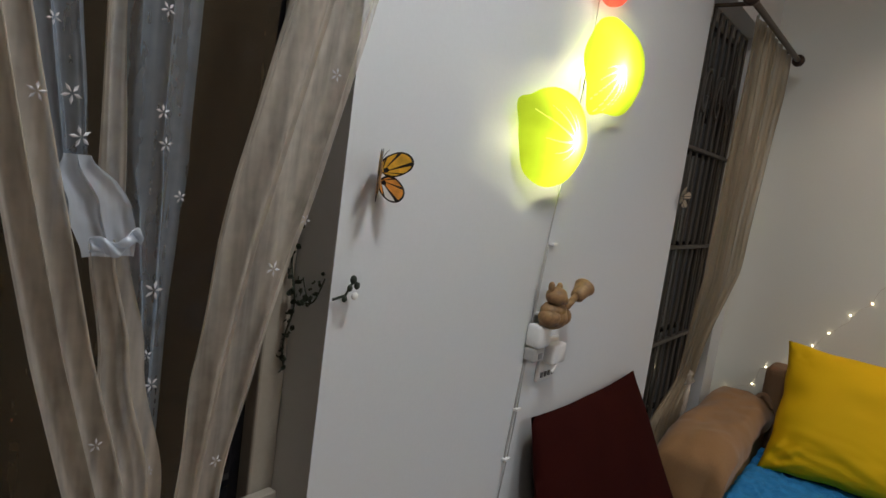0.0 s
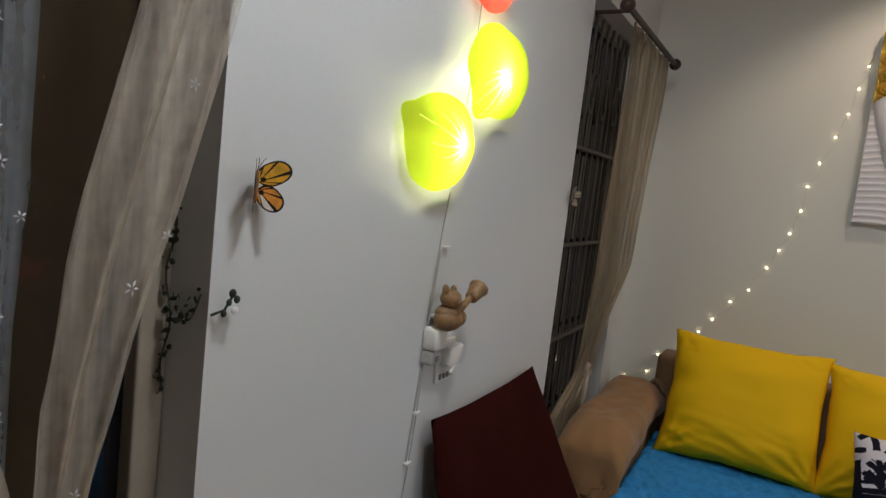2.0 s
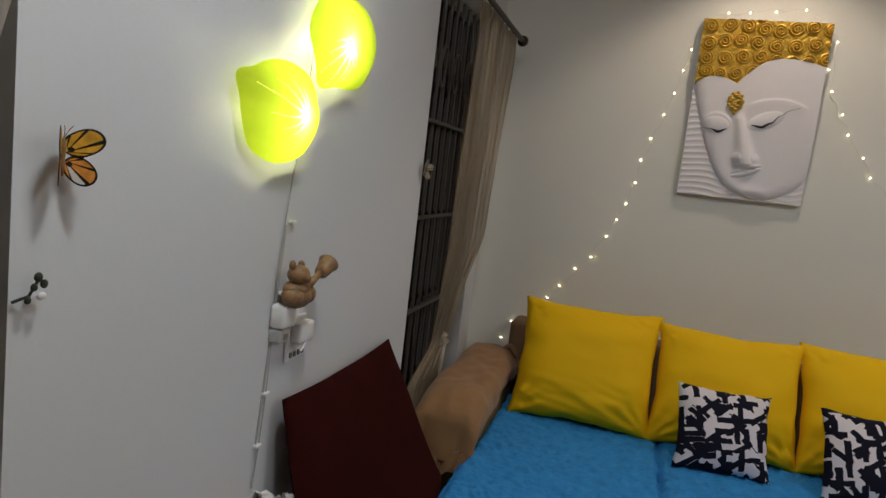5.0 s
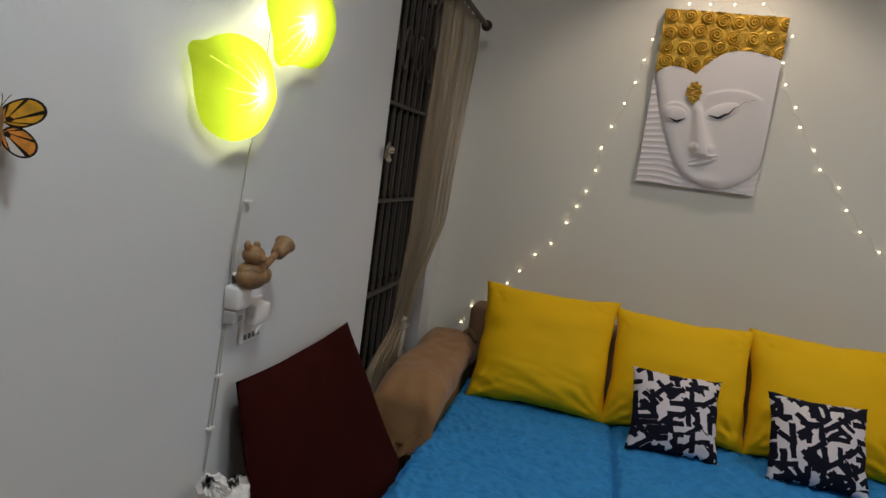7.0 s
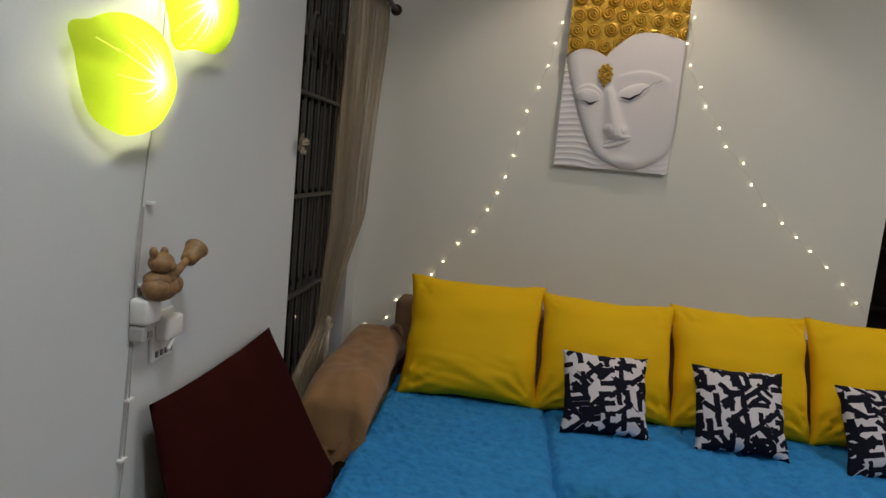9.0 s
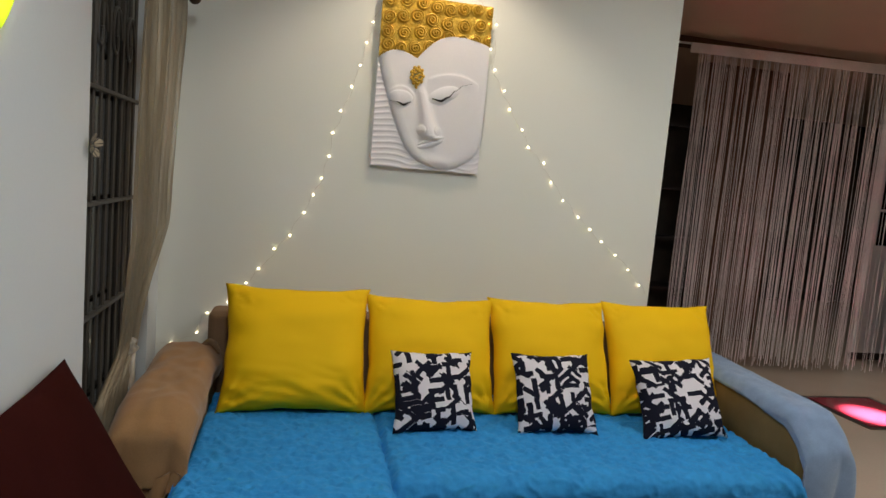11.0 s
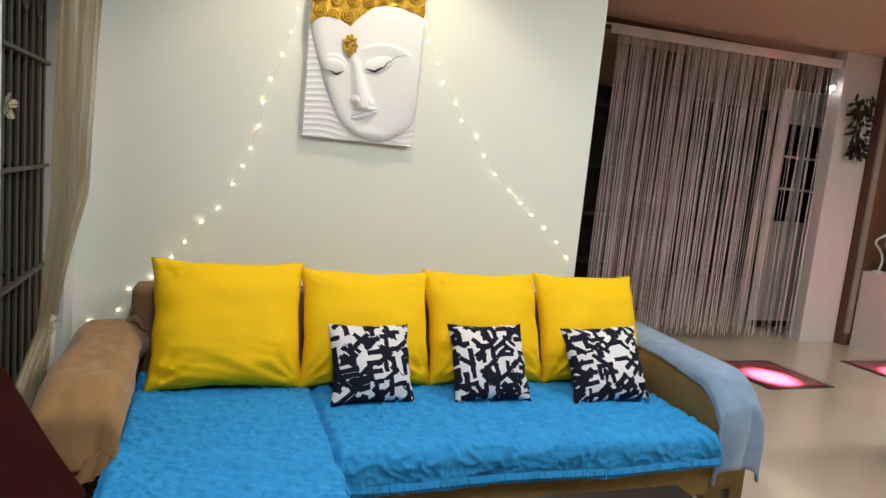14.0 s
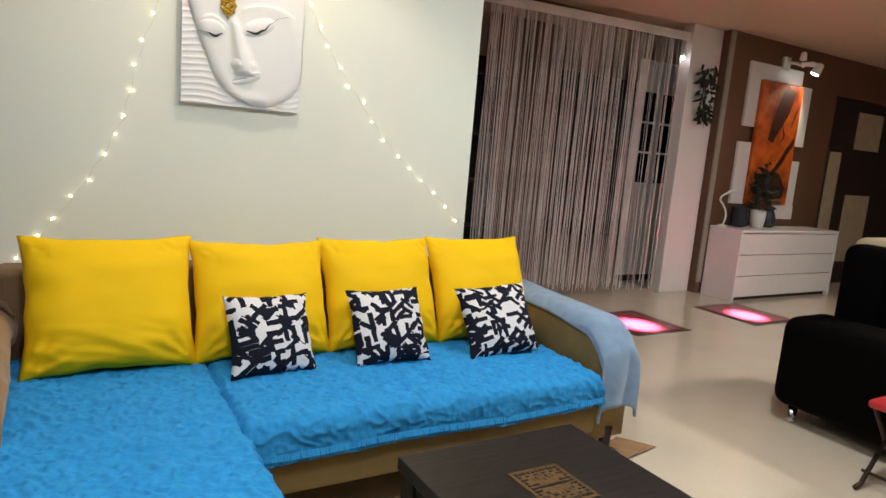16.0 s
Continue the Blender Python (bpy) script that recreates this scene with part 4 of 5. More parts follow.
jc = relief_at(0.352, 0.455, 0.008)
for k in range(18):
    a = math.tau * k / 18
    r = 0.032 if k % 2 else 0.040
    blob(jewel, jc + Vector((r * 0.72 * math.cos(a), 0, r * math.sin(a))), (0.008, 0.005, 0.008), rings=6)
for k in range(9):
    blob(jewel, jc + Vector((0.012 * math.sin(k * 2.4), -0.003, 0.026 - 0.0075 * k)), (0.013, 0.007, 0.006), rings=6)
blob(jewel, jc + Vector((0, 0, -0.045)), (0.007, 0.005, 0.016), rings=6)
part("ornament", jewel, GOLD, relief, "gilt carved ornament", True)

# ---------------------------------------------------------------- string of fairy lights
lights = thing("fairy_lights", 0.6, WY - 0.01, 0.62, "string of warm white fairy lights draped round the relief", "fairy lights")
way = [(-0.60, 0.60), (-0.554, 0.604), (-0.461, 0.639), (-0.422, 0.740), (-0.319, 0.790), (-0.213, 0.927), (-0.097, 1.076), (0.004, 1.252), (0.083, 1.425), (0.120, 1.632), (0.160, 1.75), (0.212, 1.92), (0.262, 2.15), (0.345, 2.30),
       (0.55, 2.335), (0.72, 2.34), (0.835, 2.22), (0.850, 2.00), (0.963, 1.818), (1.077, 1.652), (1.215, 1.493), (1.346, 1.345), (1.503, 1.213), (1.675, 1.086), (1.818, 0.935)]
dense = []
for (xa, za), (xb, zb) in zip(way, way[1:]):
    steps = max(2, int(math.hypot(xb - xa, zb - za) / 0.02))
    dense += [(xa + (xb - xa) * s / steps, za + (zb - za) * s / steps) for s in range(steps)]
WIRE = material("thin_clear_wire", (0.58, 0.55, 0.48), 0.4)
part("wire", tube([(x + 0.006 * math.sin(k * 0.9), WY - 0.006 - (0.032 if 0.28 < x < 0.85 and z < 2.30 else 0), z + 0.006 * math.cos(k * 1.3)) for k, (x, z) in enumerate(dense)], 0.0008, 5), WIRE, lights)
rnd = random.Random(11)
bulb_mesh = None
for k in range(2, len(dense), 5):
    x, z = dense[k]
    x, z = x + rnd.uniform(-0.012, 0.012), z + rnd.uniform(-0.012, 0.014)
    if bulb_mesh is None:
        first = part("bulb", blob(bmesh.new(), (x, WY - 0.014, z), (0.0046, 0.0042, 0.0042), rings=6), FAIRY, lights, "glowing bulb")
        bulb_mesh, origin = first.data, Vector((x, WY - 0.014, z))
    else:
        ob = new("bulb", bulb_mesh)
        ob["label"] = "glowing bulb"
        ob.parent, ob.matrix_parent_inverse = lights, lights.matrix_world.inverted()
        ob.matrix_basis = Matrix.Translation(Vector((x, WY - 0.014, z)) - origin)

# ---------------------------------------------------------------- sofa
SEAT = 0.445
sofa = thing("corner_sofa", 0.8, 2.7, 0, "olive-tan fabric corner sofa with chaise and low rounded arms", "sofa")
part("base", box(0.342, 1.932, 2.225, 3.27, 0.165, 0.335, 0.015), SOFA_CLOTH, sofa)
part("chaise_base", box(-0.320, 0.338, 1.30, 3.27, 0.165, 0.335, 0.015), SOFA_CLOTH, sofa)
part("seat", box(0.348, 1.928, 2.225, 3.10, 0.337, SEAT - 0.022, 0.03, segments=4), SOFA_CLOTH, sofa)
part("chaise_seat", box(-0.318, 0.335, 1.30, 3.10, 0.337, SEAT - 0.022, 0.03, segments=4), SOFA_CLOTH, sofa)
part("backrest", box(-0.375, 1.932, 3.105, 3.272, 0.336, 0.800, 0.03, segments=4), BACK_CLOTH, sofa, "brown fabric backrest")


def arm_profile(x0, x1, y0, y1, curve):
    """An arm whose top dips and rounds down towards its front."""
    bm = bmesh.new()
    n = 28
    rows = []
    for i in range(n + 1):
        s = i / n
        y = y0 + (y1 - y0) * s
        top = curve(s)
        r = 0.05
        ring = [(x0, 0.118), (x0, top - r)] + [(x0 + r - r * math.cos(a), top - r + r * math.sin(a)) for a in (0.4, 0.8, 1.2, 1.57)]
        ring += [(x1 - r + r * math.cos(a), top - r + r * math.sin(a)) for a in (1.57, 1.2, 0.8, 0.4)] + [(x1, top - r), (x1, 0.118)]
        rows.append([bm.verts.new((x, y, z)) for x, z in ring])
    for a, b in zip(rows, rows[1:]):
        for k in range(len(a)):
            q = (k + 1) % len(a)
            bm.faces.new((a[k], b[k], b[q], a[q]))
    bm.faces.new(rows[0])
    bm.faces.new(rows[-1][::-1])
    return bm


def right_top(s):
    """Height of the arm from its front (0) to its back (1): level, rounded off in front."""
    d = 1.02 * s
    return 0.560 + (0.103 + 0.02 * d) * min(1.0, d / 0.11) ** 0.5


def left_top(s):
    return 0.585 + 0.05 * min(1.0, s / 0.12) ** 0.6 + 0.015 * s


part("arm", arm_profile(1.945, 2.140, 2.250, 3.27, right_top), SOFA_CLOTH, sofa, "curved padded arm", True)
part("arm", arm_profile(-0.545, -0.328, 2.320, 3.10, left_top), SOFA_CLOTH, sofa, "padded arm", True)
for x, y in ((2.05, 2.27), (2.05, 3.18), (0.40, 2.30), (-0.22, 1.38), (0.28, 1.38), (-0.47, 3.0)):
    part("foot", lathe([(0.022, 0), (0.026, 0.02), (0.032, 0.168)], 16, (x, y, 0)), DARK_METAL, sofa, "dark foot", True)


def fluff(x, y, k=1.0):
    """Tufted plush: short crossing ridges a few centimetres long with folds between."""
    bend, lean = 0.35 * wobble(x, y, 2, 6), 0.30 * wobble(x, y, 7, 6)
    ridge = (1 - abs(noise.noise(Vector((x * 14 + y * 6 + bend * 3, y * 23 - x * 7 + lean * 4, 0.3))) * 2.2)) * 0.62
    ridge += (1 - abs(noise.noise(Vector((x * 24 - y * 12, y * 25 + x * 13, 5.1))) * 2.2)) * 0.38
    return k * (0.0160 * max(0.0, ridge) ** 1.7 + 0.005 * wobble(x, y, 0, 48) + 0.0018 * wobble(x, y, 4, 140) + 0.006 * wobble(x, y, 9, 7))


def cover(nu, nv, x0, x1, y_back, y_front, drop, hang_left=0.0, hang_right=0.0, top=SEAT):
    """A plush throw over a seat: flat on top, rolled over the front edge and hanging down."""
    run = y_back - y_front
    total = run + drop

    def f(u, v):
        s = v * total
        x = x0 + (x1 - x0) * u
        r = 0.055
        h = fluff(x, s, 1.0 - 0.5 * min(1.0, max(0.0, (s - run + 2 * r) / (2 * r))))
        edge = math.exp(-((1 - u) * (x1 - x0) / 0.018) ** 2) + math.exp(-(u * (x1 - x0) / 0.018) ** 2)
        if s < run - r:
            p, nrm = Vector((x, y_back - s, top)), Vector((0, 0, 1))
        elif s < run + r * 0.57:
            a = (s - run + r) / r
            p, nrm = Vector((x, y_front + r - r * math.sin(a), top - r + r * math.cos(a))), Vector((0, -math.sin(a), math.cos(a)))
        else:
            e = s - run - r * 0.57
            p, nrm = Vector((x, y_front - 0.012 * math.sin(x * 19) * e * 8, top - r - e + 0.010 * math.sin(x * 7 + 1) * e * 8)), Vector((0, -1, 0))
        return p + nrm * (h + 0.004) - Vector((0, 0, 0.030 * edge))
    return sheet(nu, nv, f)


chaise_throw = thing("sofa_throw", 0.03, 2.1, SEAT, "bright blue plush throw covering the chaise seat", "sofa throw", "blue plush throws")
part("cloth", cover(150, 380, -0.345, 0.356, 3.06, 1.285, 0.10), BLUE, chaise_throw, smooth=True)
part("hem", sheet(260, 6, lambda u, v: (-0.345 - 0.004 * v + 0.004 * wobble(u * 40, v, 1), 3.05 - 1.76 * u, SEAT - 0.012 - 0.05 * v + 0.006 * wobble(u * 30, 2, 2))), BLUE, chaise_throw, smooth=True)
part("hem", sheet(260, 6, lambda u, v: (0.348 + 0.003 * v, 3.05 - 1.76 * u, SEAT - 0.012 - 0.05 * v)), BLUE, chaise_throw, smooth=True)
bench_throw = thing("sofa_throw", 1.14, 2.7, SEAT, "bright blue plush throw with fringe over the long seat", "sofa throw", "blue plush throws")
part("cloth", cover(330, 215, 0.346, 1.945, 3.06, 2.205, 0.118), BLUE, bench_throw, smooth=True)
fringe = bmesh.new()
rnd = random.Random(8)
for k in range(420):
    x = 0.365 + 1.575 * k / 419 + rnd.uniform(-0.002, 0.002)
    z = 0.317 + 0.010 * math.sin(x * 7 + 1) * 0.5
    l = rnd.uniform(0.002, 0.014)
    d = rnd.uniform(-0.006, 0.006)
    tube([(x, 2.196, z + 0.024), (x + d * 0.4, 2.186, z + 0.004), (x + d, 2.190, z - l)], [0.0036, 0.0032, 0.0014], 4, fringe, False)
part("fringe", fringe, BLUE, bench_throw, "short blue fringe", kind="stuff")

# yellow back cushions: their foot on the seat, leaning on the backrest
for k, (x, w, h, seed, lean, turn, colour) in enumerate(((0.012, 0.597, 0.528, 1.0, -24, 1.0, YELLOW), (0.582, 0.572, 0.508, 2.3, -24, -1.5, YELLOW),
                                                         (1.147, 0.572, 0.522, 3.9, -24, 1.2, YELLOW), (1.708, 0.565, 0.528, 5.2, -24, 0.5, YELLOW))):
    c = whole("back_cushion", pillow(w, h, 0.215, seed, 52, 0.015, 0.5), YELLOW, "plump yellow back cushion leaning on the sofa backrest", "cushion", "yellow back cushions", smooth=True)
    c.matrix_world = pose(x, 2.815, SEAT + 0.014, lean, 0, turn)
# small printed cushions
for x, y, w, h, seed, lean, turn, roll, label in ((0.570, 2.62, 0.342, 0.325, 7.1, -30, 4, 0.5, "square black and white brush-stroke cushion"),
                                                  (1.082, 2.60, 0.348, 0.335, 8.4, -31, 0, 0.0, "square black and white brush-stroke cushion"),
                                                  (1.640, 2.55, 0.365, 0.345, 9.8, -32, -5, -4.5, "tilted black and white brush-stroke cushion by the arm")):
    c = whole("throw_cushion", pillow(w, h, 0.135, seed, 40, 0.006), PRINT, label, "cushion", "printed cushions", smooth=True)
    c.matrix_world = pose(x, y, SEAT + 0.014, lean, roll, turn)

# throws over the arms


def over_arm(x0, x1, top, y0, y1, inner, down_out, front, seed, lift=0.006, slip=0.0, rumple=1.0):
    """Cloth laid over an arm from side to side; its front end falls by front metres."""
    def f(u, v):
        run = y1 - y0
        t = v * (run + front)
        y = y1 - t if t < run else y0
        q = max(0.0, min(1.0, (y0 + 0.42 - y) / 0.42))
        down_in = inner + slip * q * q * (3 - 2 * q)
        path = down_in + (x1 - x0) + down_out
        s = u * path
        fall = max(0.0, t - run)
        a = max(0.0, min(1.0, (y - y0) / (y1 - y0)))
        z = top(a)
        wob = rumple * (0.006 * wobble(s * 9, t * 5, seed) + 0.003 * wobble(s * 25, t * 14, seed))
        r = 0.04
        if s < down_in:
            p = Vector((x0 - lift - wob, y, z - r - (down_in - s)))
        elif s > down_in + (x1 - x0):
            p = Vector((x1 + lift + wob, y, z - r - (s - down_in - (x1 - x0))))
        else:
            q = (s - down_in) / (x1 - x0)
            bow = 1 - abs(2 * q - 1) ** 5
            p = Vector((x0 - lift + (x1 - x0 + 2 * lift) * q, y, z - r + (r + lift) * bow + wob))
        if fall > 0:
            round_ = min(1.0, fall / 0.04)
            p.y = y0 - 0.016 * round_ - 0.020 * abs(math.sin(s * 26 + seed + 0.8 * wobble(s * 6, fall * 4, seed))) * min(1.0, fall * 7) - lift
            p.z -= fall - 0.01 * round_
            if s < down_in or s > down_in + (x1 - x0):
                p.z = max(p.z, z - r - front)
        return p
    return thick(sheet(56, 70, f), 0.004)


tan = thing("arm_throw", -0.41, 2.7, 0.6, "tan cotton throw draped over the sofa arm", "throw")
part("cloth", over_arm(-0.548, -0.325, left_top, 2.318, 3.09, 0.10, 0.055, 0.20, 2.0, 0.018, 0.0, 2.8), TAN_CLOTH, tan, smooth=True)
part("fold", thick(sheet(30, 16, lambda u, v: (-0.53 + 0.205 * u, 2.292 - 0.020 * abs(math.sin(u * 11 + v)) - 0.014 * v, 0.452 - 0.070 * v + 0.014 * math.sin(u * 9) + 0.008 * math.sin(u * 31) * v)), 0.006), TAN_CLOTH, tan, "crumpled hem of the throw", True)
part("tuck", tube([(-0.40 + 0.09 * s, 3.06 + 0.03 * math.sin(s * 4), 0.635 + 0.035 * math.sin(s * 3.1)) for s in [k / 12 for k in range(13)]], [0.007 + 0.009 * math.sin(math.pi * k / 12) for k in range(13)], 8), BACK_CLOTH, tan, "dark bunched fold", True)
towel = thing("towel", 2.03, 2.5, 0.6, "grey-blue towel folded over the sofa arm", "towel")
part("cloth", over_arm(1.945, 2.150, right_top, 2.246, 3.20, 0.0, 0.10, 0.30, 5.0, 0.012, 0.035), TOWEL, towel, smooth=True)

# burgundy floor cushion leaning on the lamp wall
fb = bmesh.new()


def burgundy(u, v, side):
    """u along the wall, v upwards."""
    y = (1.365 + 0.68 * u) + 0.010 * wobble(v * 2, u, 3)
    z = 0.03 + 0.862 * v + 0.014 * (2 * u - 1) ** 2 * v - 0.008 * v - 0.002 * v
    near = -0.455 + 0.112 * u
    bend = max(0.0, (v - 0.52) / 0.48)
    x = near + (-0.590 - near) * bend ** 0.9 - 0.006
    puff = max(0.0, (1 - abs(2 * u - 1) ** 3) * (1 - abs(2 * v - 1) ** 4)) ** 0.6
    x += side * 0.055 * puff - 0.02 * (1 - bend) + 0.008 * wobble(u * 3, v * 3, 4) * (1 if side > 0 else 0)
    return (max(x, LX + 0.004), y, z)


sheet(36, 44, lambda u, v: burgundy(u, v, 1), fb)
sheet(36, 44, lambda u, v: burgundy(u, v, -1), fb)
bmesh.ops.remove_doubles(fb, verts=fb.verts, dist=0.0006)
bmesh.ops.recalc_face_normals(fb, faces=fb.faces)
whole("floor_cushion", fb, BURGUNDY, "large dark burgundy floor cushion leaning on the wall", "cushion", smooth=True)

# ---------------------------------------------------------------- coffee table
tx0, tx1, ty0, ty1, tz = 0.755, 1.475, 1.225, 1.905, 0.42
table = thing("coffee_table", (tx0 + tx1) / 2, (ty0 + ty1) / 2, 0, "low dark wooden coffee table with carved brass inlay", "coffee table")
part("top", box(tx0, tx1, ty0, ty1, tz - 0.045, tz, 0.006, segments=3), TABLE_WOOD, table)
apron = bmesh.new()
box(tx0 + 0.03, tx1 - 0.03, ty0 + 0.03, ty1 - 0.03, tz - 0.13, tz - 0.0455, 0.006, apron)
part("apron", apron, TABLE_WOOD, table)
part("shelf", box(tx0 + 0.05, tx1 - 0.05, ty0 + 0.05, ty1 - 0.05, 0.10, 0.125, 0.004), TABLE_WOOD, table)
for x in (tx0 + 0.012, tx1 - 0.082):
    for y in (ty0 + 0.012, ty1 - 0.082):
        part("leg", box(x, x + 0.07, y, y + 0.07, 0, tz - 0.0457, 0.006), TABLE_WOOD, table)
ix, iy, iw, il = 1.110, 1.568, 0.175, 0.195
part("inlay", box(ix - iw / 2, ix + iw / 2, iy - il / 2, iy + il / 2, tz + 0.0003, tz + 0.0035, 0.001), BRASS, table, "square carved brass inlay")
def bead(bm, x, y, w, l, high):
    box(x - w, x + w, y - l, y + l, tz + 0.0036, tz + 0.0036 + high, 0.0008, bm, 1)


carved = bmesh.new()
for k in range(11):
    for j in range(11):
        ring = max(abs(k - 5), abs(j - 5))
        x, y = ix + (k - 5) * iw / 11.6, iy + (j - 5) * il / 11.6
        if ring == 5 or (ring == 4 and (k + j) % 2) or j == 5 or (ring == 3 and (k * j) % 3 == 0):
            bead(carved, x + rnd.uniform(-0.001, 0.001), y, 0.0050 if ring == 5 else 0.0060, 0.0052 if ring != 4 else 0.0030, 0.0026)
part("carving", carved, TABLE_WOOD, table, "dark carved beads round the inlay")
for dy in (-0.045, 0.045):
    boss = bmesh.new()
    for k in range(5):
        blob(boss, (ix + (k - 2) * 0.018, iy + dy + 0.006 * math.cos(k * 1.6), tz + 0.0036), (0.0085, 0.010, 0.003), rings=6)
    part("rosette", boss, BRASS, table, "raised brass carving", True)
rim = bmesh.new()
for x0, x1, y0, y1 in ((ix - iw / 2 - 0.006, ix + iw / 2 + 0.006, iy - il / 2 - 0.006, iy - il / 2 - 0.0005), (ix - iw / 2 - 0.006, ix + iw / 2 + 0.006, iy + il / 2 + 0.0005, iy + il / 2 + 0.006),
                       (ix - iw / 2 - 0.006, ix - iw / 2 - 0.0005, iy - il / 2, iy + il / 2), (ix + iw / 2 + 0.0005, ix + iw / 2 + 0.006, iy - il / 2, iy + il / 2)):
    box(x0, x1, y0, y1, tz + 0.0003, tz + 0.0045, bm=rim)
part("inlay_rim", rim, BRASS, table, "thin brass rim")

# dropped cloth beside the sofa's foot
whole("floor_cloth", thick(sheet(18, 14, lambda u, v: (2.14 + 0.26 * u * (1 - 0.5 * v) + 0.02 * v, 2.20 + 0.16 * v + 0.05 * u, 0.007 + 0.012 * abs(math.sin(u * 5 + v * 3)) * (1 - u))), 0.003), TAN_CLOTH,
      "small tan cloth lying on the floor by the sofa", "cloth", smooth=True)

# ---------------------------------------------------------------- strand curtain in the passage opening
SLANT = pose(4.45, 5.185, 0, 0, 0, -5.5)
strands = thing("string_curtain", 4.5, 5.2, 0, "pale pink string curtain hanging in the passage opening", "string curtain")
part("header", moved(box(-1.34, 1.36, -0.009, 0.009, 2.70, 2.785, 0.004), SLANT), STRAND, strands, "pale woven header band")
part("pole", moved(tube([(-1.5, 0.022, 2.78), (1.34, 0.022, 2.78)], 0.010, 10), SLANT), WHITE_PLASTIC, strands)
rnd = random.Random(21)
strand_meshes = []
for k in range(8):
    sway, drift = rnd.uniform(-0.03, 0.03), rnd.uniform(-0.02, 0.02)
    bm = tube([(sway * math.sin(s * 2.6) + drift * s, 0.01 * math.sin(s * 4 + k), -2.66 * s) for s in [q / 9 for q in range(10)]], 0.0019 + 0.0009 * (k % 3), 4, None, False)
    mesh = bpy.data.meshes.new("strand")
    bm.to_mesh(mesh)
    bm.free()
    mesh.materials.append(STRAND)
    strand_meshes.append(mesh)
bpy.context.view_layer.update()
for k in range(300):
    clump = -1.27 + 2.65 * (((k // 6) + 0.5) / 50) ** 1.06
    x = clump + rnd.gauss(0, 0.011) + 0.016 * math.sin(k * 0.37)
    if x > 0.62 and k % 3:
        continue
    ob = new("strand", strand_meshes[rnd.randrange(8)])
    ob.parent, ob.matrix_parent_inverse = strands, strands.matrix_world.inverted()
    ob.matrix_basis = SLANT @ Matrix.Translation((x, rnd.uniform(-0.012, 0.012), 2.705)) @ Matrix.Rotation(rnd.uniform(-0.25, 0.25), 4, "Z") @ Matrix.Diagonal((1, 1, rnd.uniform(0.97, 1.015), 1))

# the passage behind: white door with glass, dark cabinet, white side wall
pdoor = thing("door_2", 6.0, 5.62, 0, "white glazed door in the passage behind the string curtain", "door", kind="structure")
for x0, x1, z0, z1 in ((5.50, 6.60, 0.07, 1.17), (5.50, 5.60, 1.1702, 2.55), (5.82, 5.88, 1.1702, 2.20), (6.10, 6.16, 1.1702, 2.20), (6.50, 6.60, 1.1702, 2.55), (5.6002, 6.4998, 2.2002, 2.55)):
    part("door_leaf", box(x0, x1, 5.62, 5.66, z0, z1, 0.004), WHITE_LACQUER, pdoor)
for x0, x1 in ((5.6004, 5.8196), (5.8804, 6.0996), (6.1604, 6.4996)):
    part("pane", box(x0, x1, 5.635, 5.643, 1.1704, 2.1998), NIGHT_GLASS, pdoor, "dark glass pane")
    for z in (1.52, 1.86):
        part("glazing_bar", box(x0, x1, 5.628, 5.6345, z - 0.012, z + 0.012, 0.002), WHITE_LACQUER, pdoor)
part("skirting", box(5.50, 6.60, 5.62, 5.66, 0.0, 0.0698, 0.003), SKIRT, pdoor)
whole("wall_passage_side", box(3.9, 4.9, 6.3, 6.4, 0, CEILING), BROWN_WALL, "brown wall in the passage", "wall", kind="structure")
shelf = thing("passage_shelf", 3.4, 6.2, 0, "dark shelf unit in the passage", "shelf")
part("side", box(2.9, 2.94, 6.0, 6.35, 0, 2.2), DARK_WOOD, shelf)
part("side", box(3.84, 3.88, 6.0, 6.35, 0, 2.2), DARK_WOOD, shelf)
for z in (0.06, 0.55, 1.05, 1.55, 2.16):
    part("board", box(2.9402, 3.8398, 6.0, 6.35, z, z + 0.03), DARK_WOOD, shelf)
# shelf back in the same shade-dark colour
part("back", box(2.9402, 3.8398, 6.33, 6.349, 0.1, 2.15), SHADE_STONE, shelf)

# lamp and plant on the pillar
spot = thing("pillar_light", 5.46, 5.0, 2.51, "small glowing white spot on the pillar", "spot light")
part("bulb", blob(bmesh.new(), (5.46, 5.05, 2.51), (0.022, 0.02, 0.022)), glowing("white_spot_bulb", (1.0, 0.92, 0.86), 9), spot, smooth=True)
part("holder", lathe([(0.02, 0), (0.026, 0.015), (0.02, 0.04)], 16, (5.46, 5.055, 2.528)), WHITE_PLASTIC, spot)
plant = thing("hanging_plant", 5.74, 4.95, 2.0, "dark trailing plant in a wall pot on the pillar", "plant")
part("pot", lathe([(0.035, -0.09), (0.055, -0.02), (0.06, 0.0), (0.052, 0.0)], 18, (5.74, 4.955, 2.32)), DARK_METAL, plant, "dark pot")
LEAFY = bmesh.new()
LEAFY.faces.new([LEAFY.verts.new(p) for p in ((0, 0, 0), (0.02, 0.01, 0.012), (0.05, 0.004, 0.02), (0.085, 0, 0), (0.05, 0.004, -0.02), (0.02, 0.01, -0.012))])
big_leaf = bpy.data.meshes.new("leaf")
thick(LEAFY, 0.002).to_mesh(big_leaf)
LEAFY.free()
big_leaf.materials.append(GREEN)
bpy.context.view_layer.update()
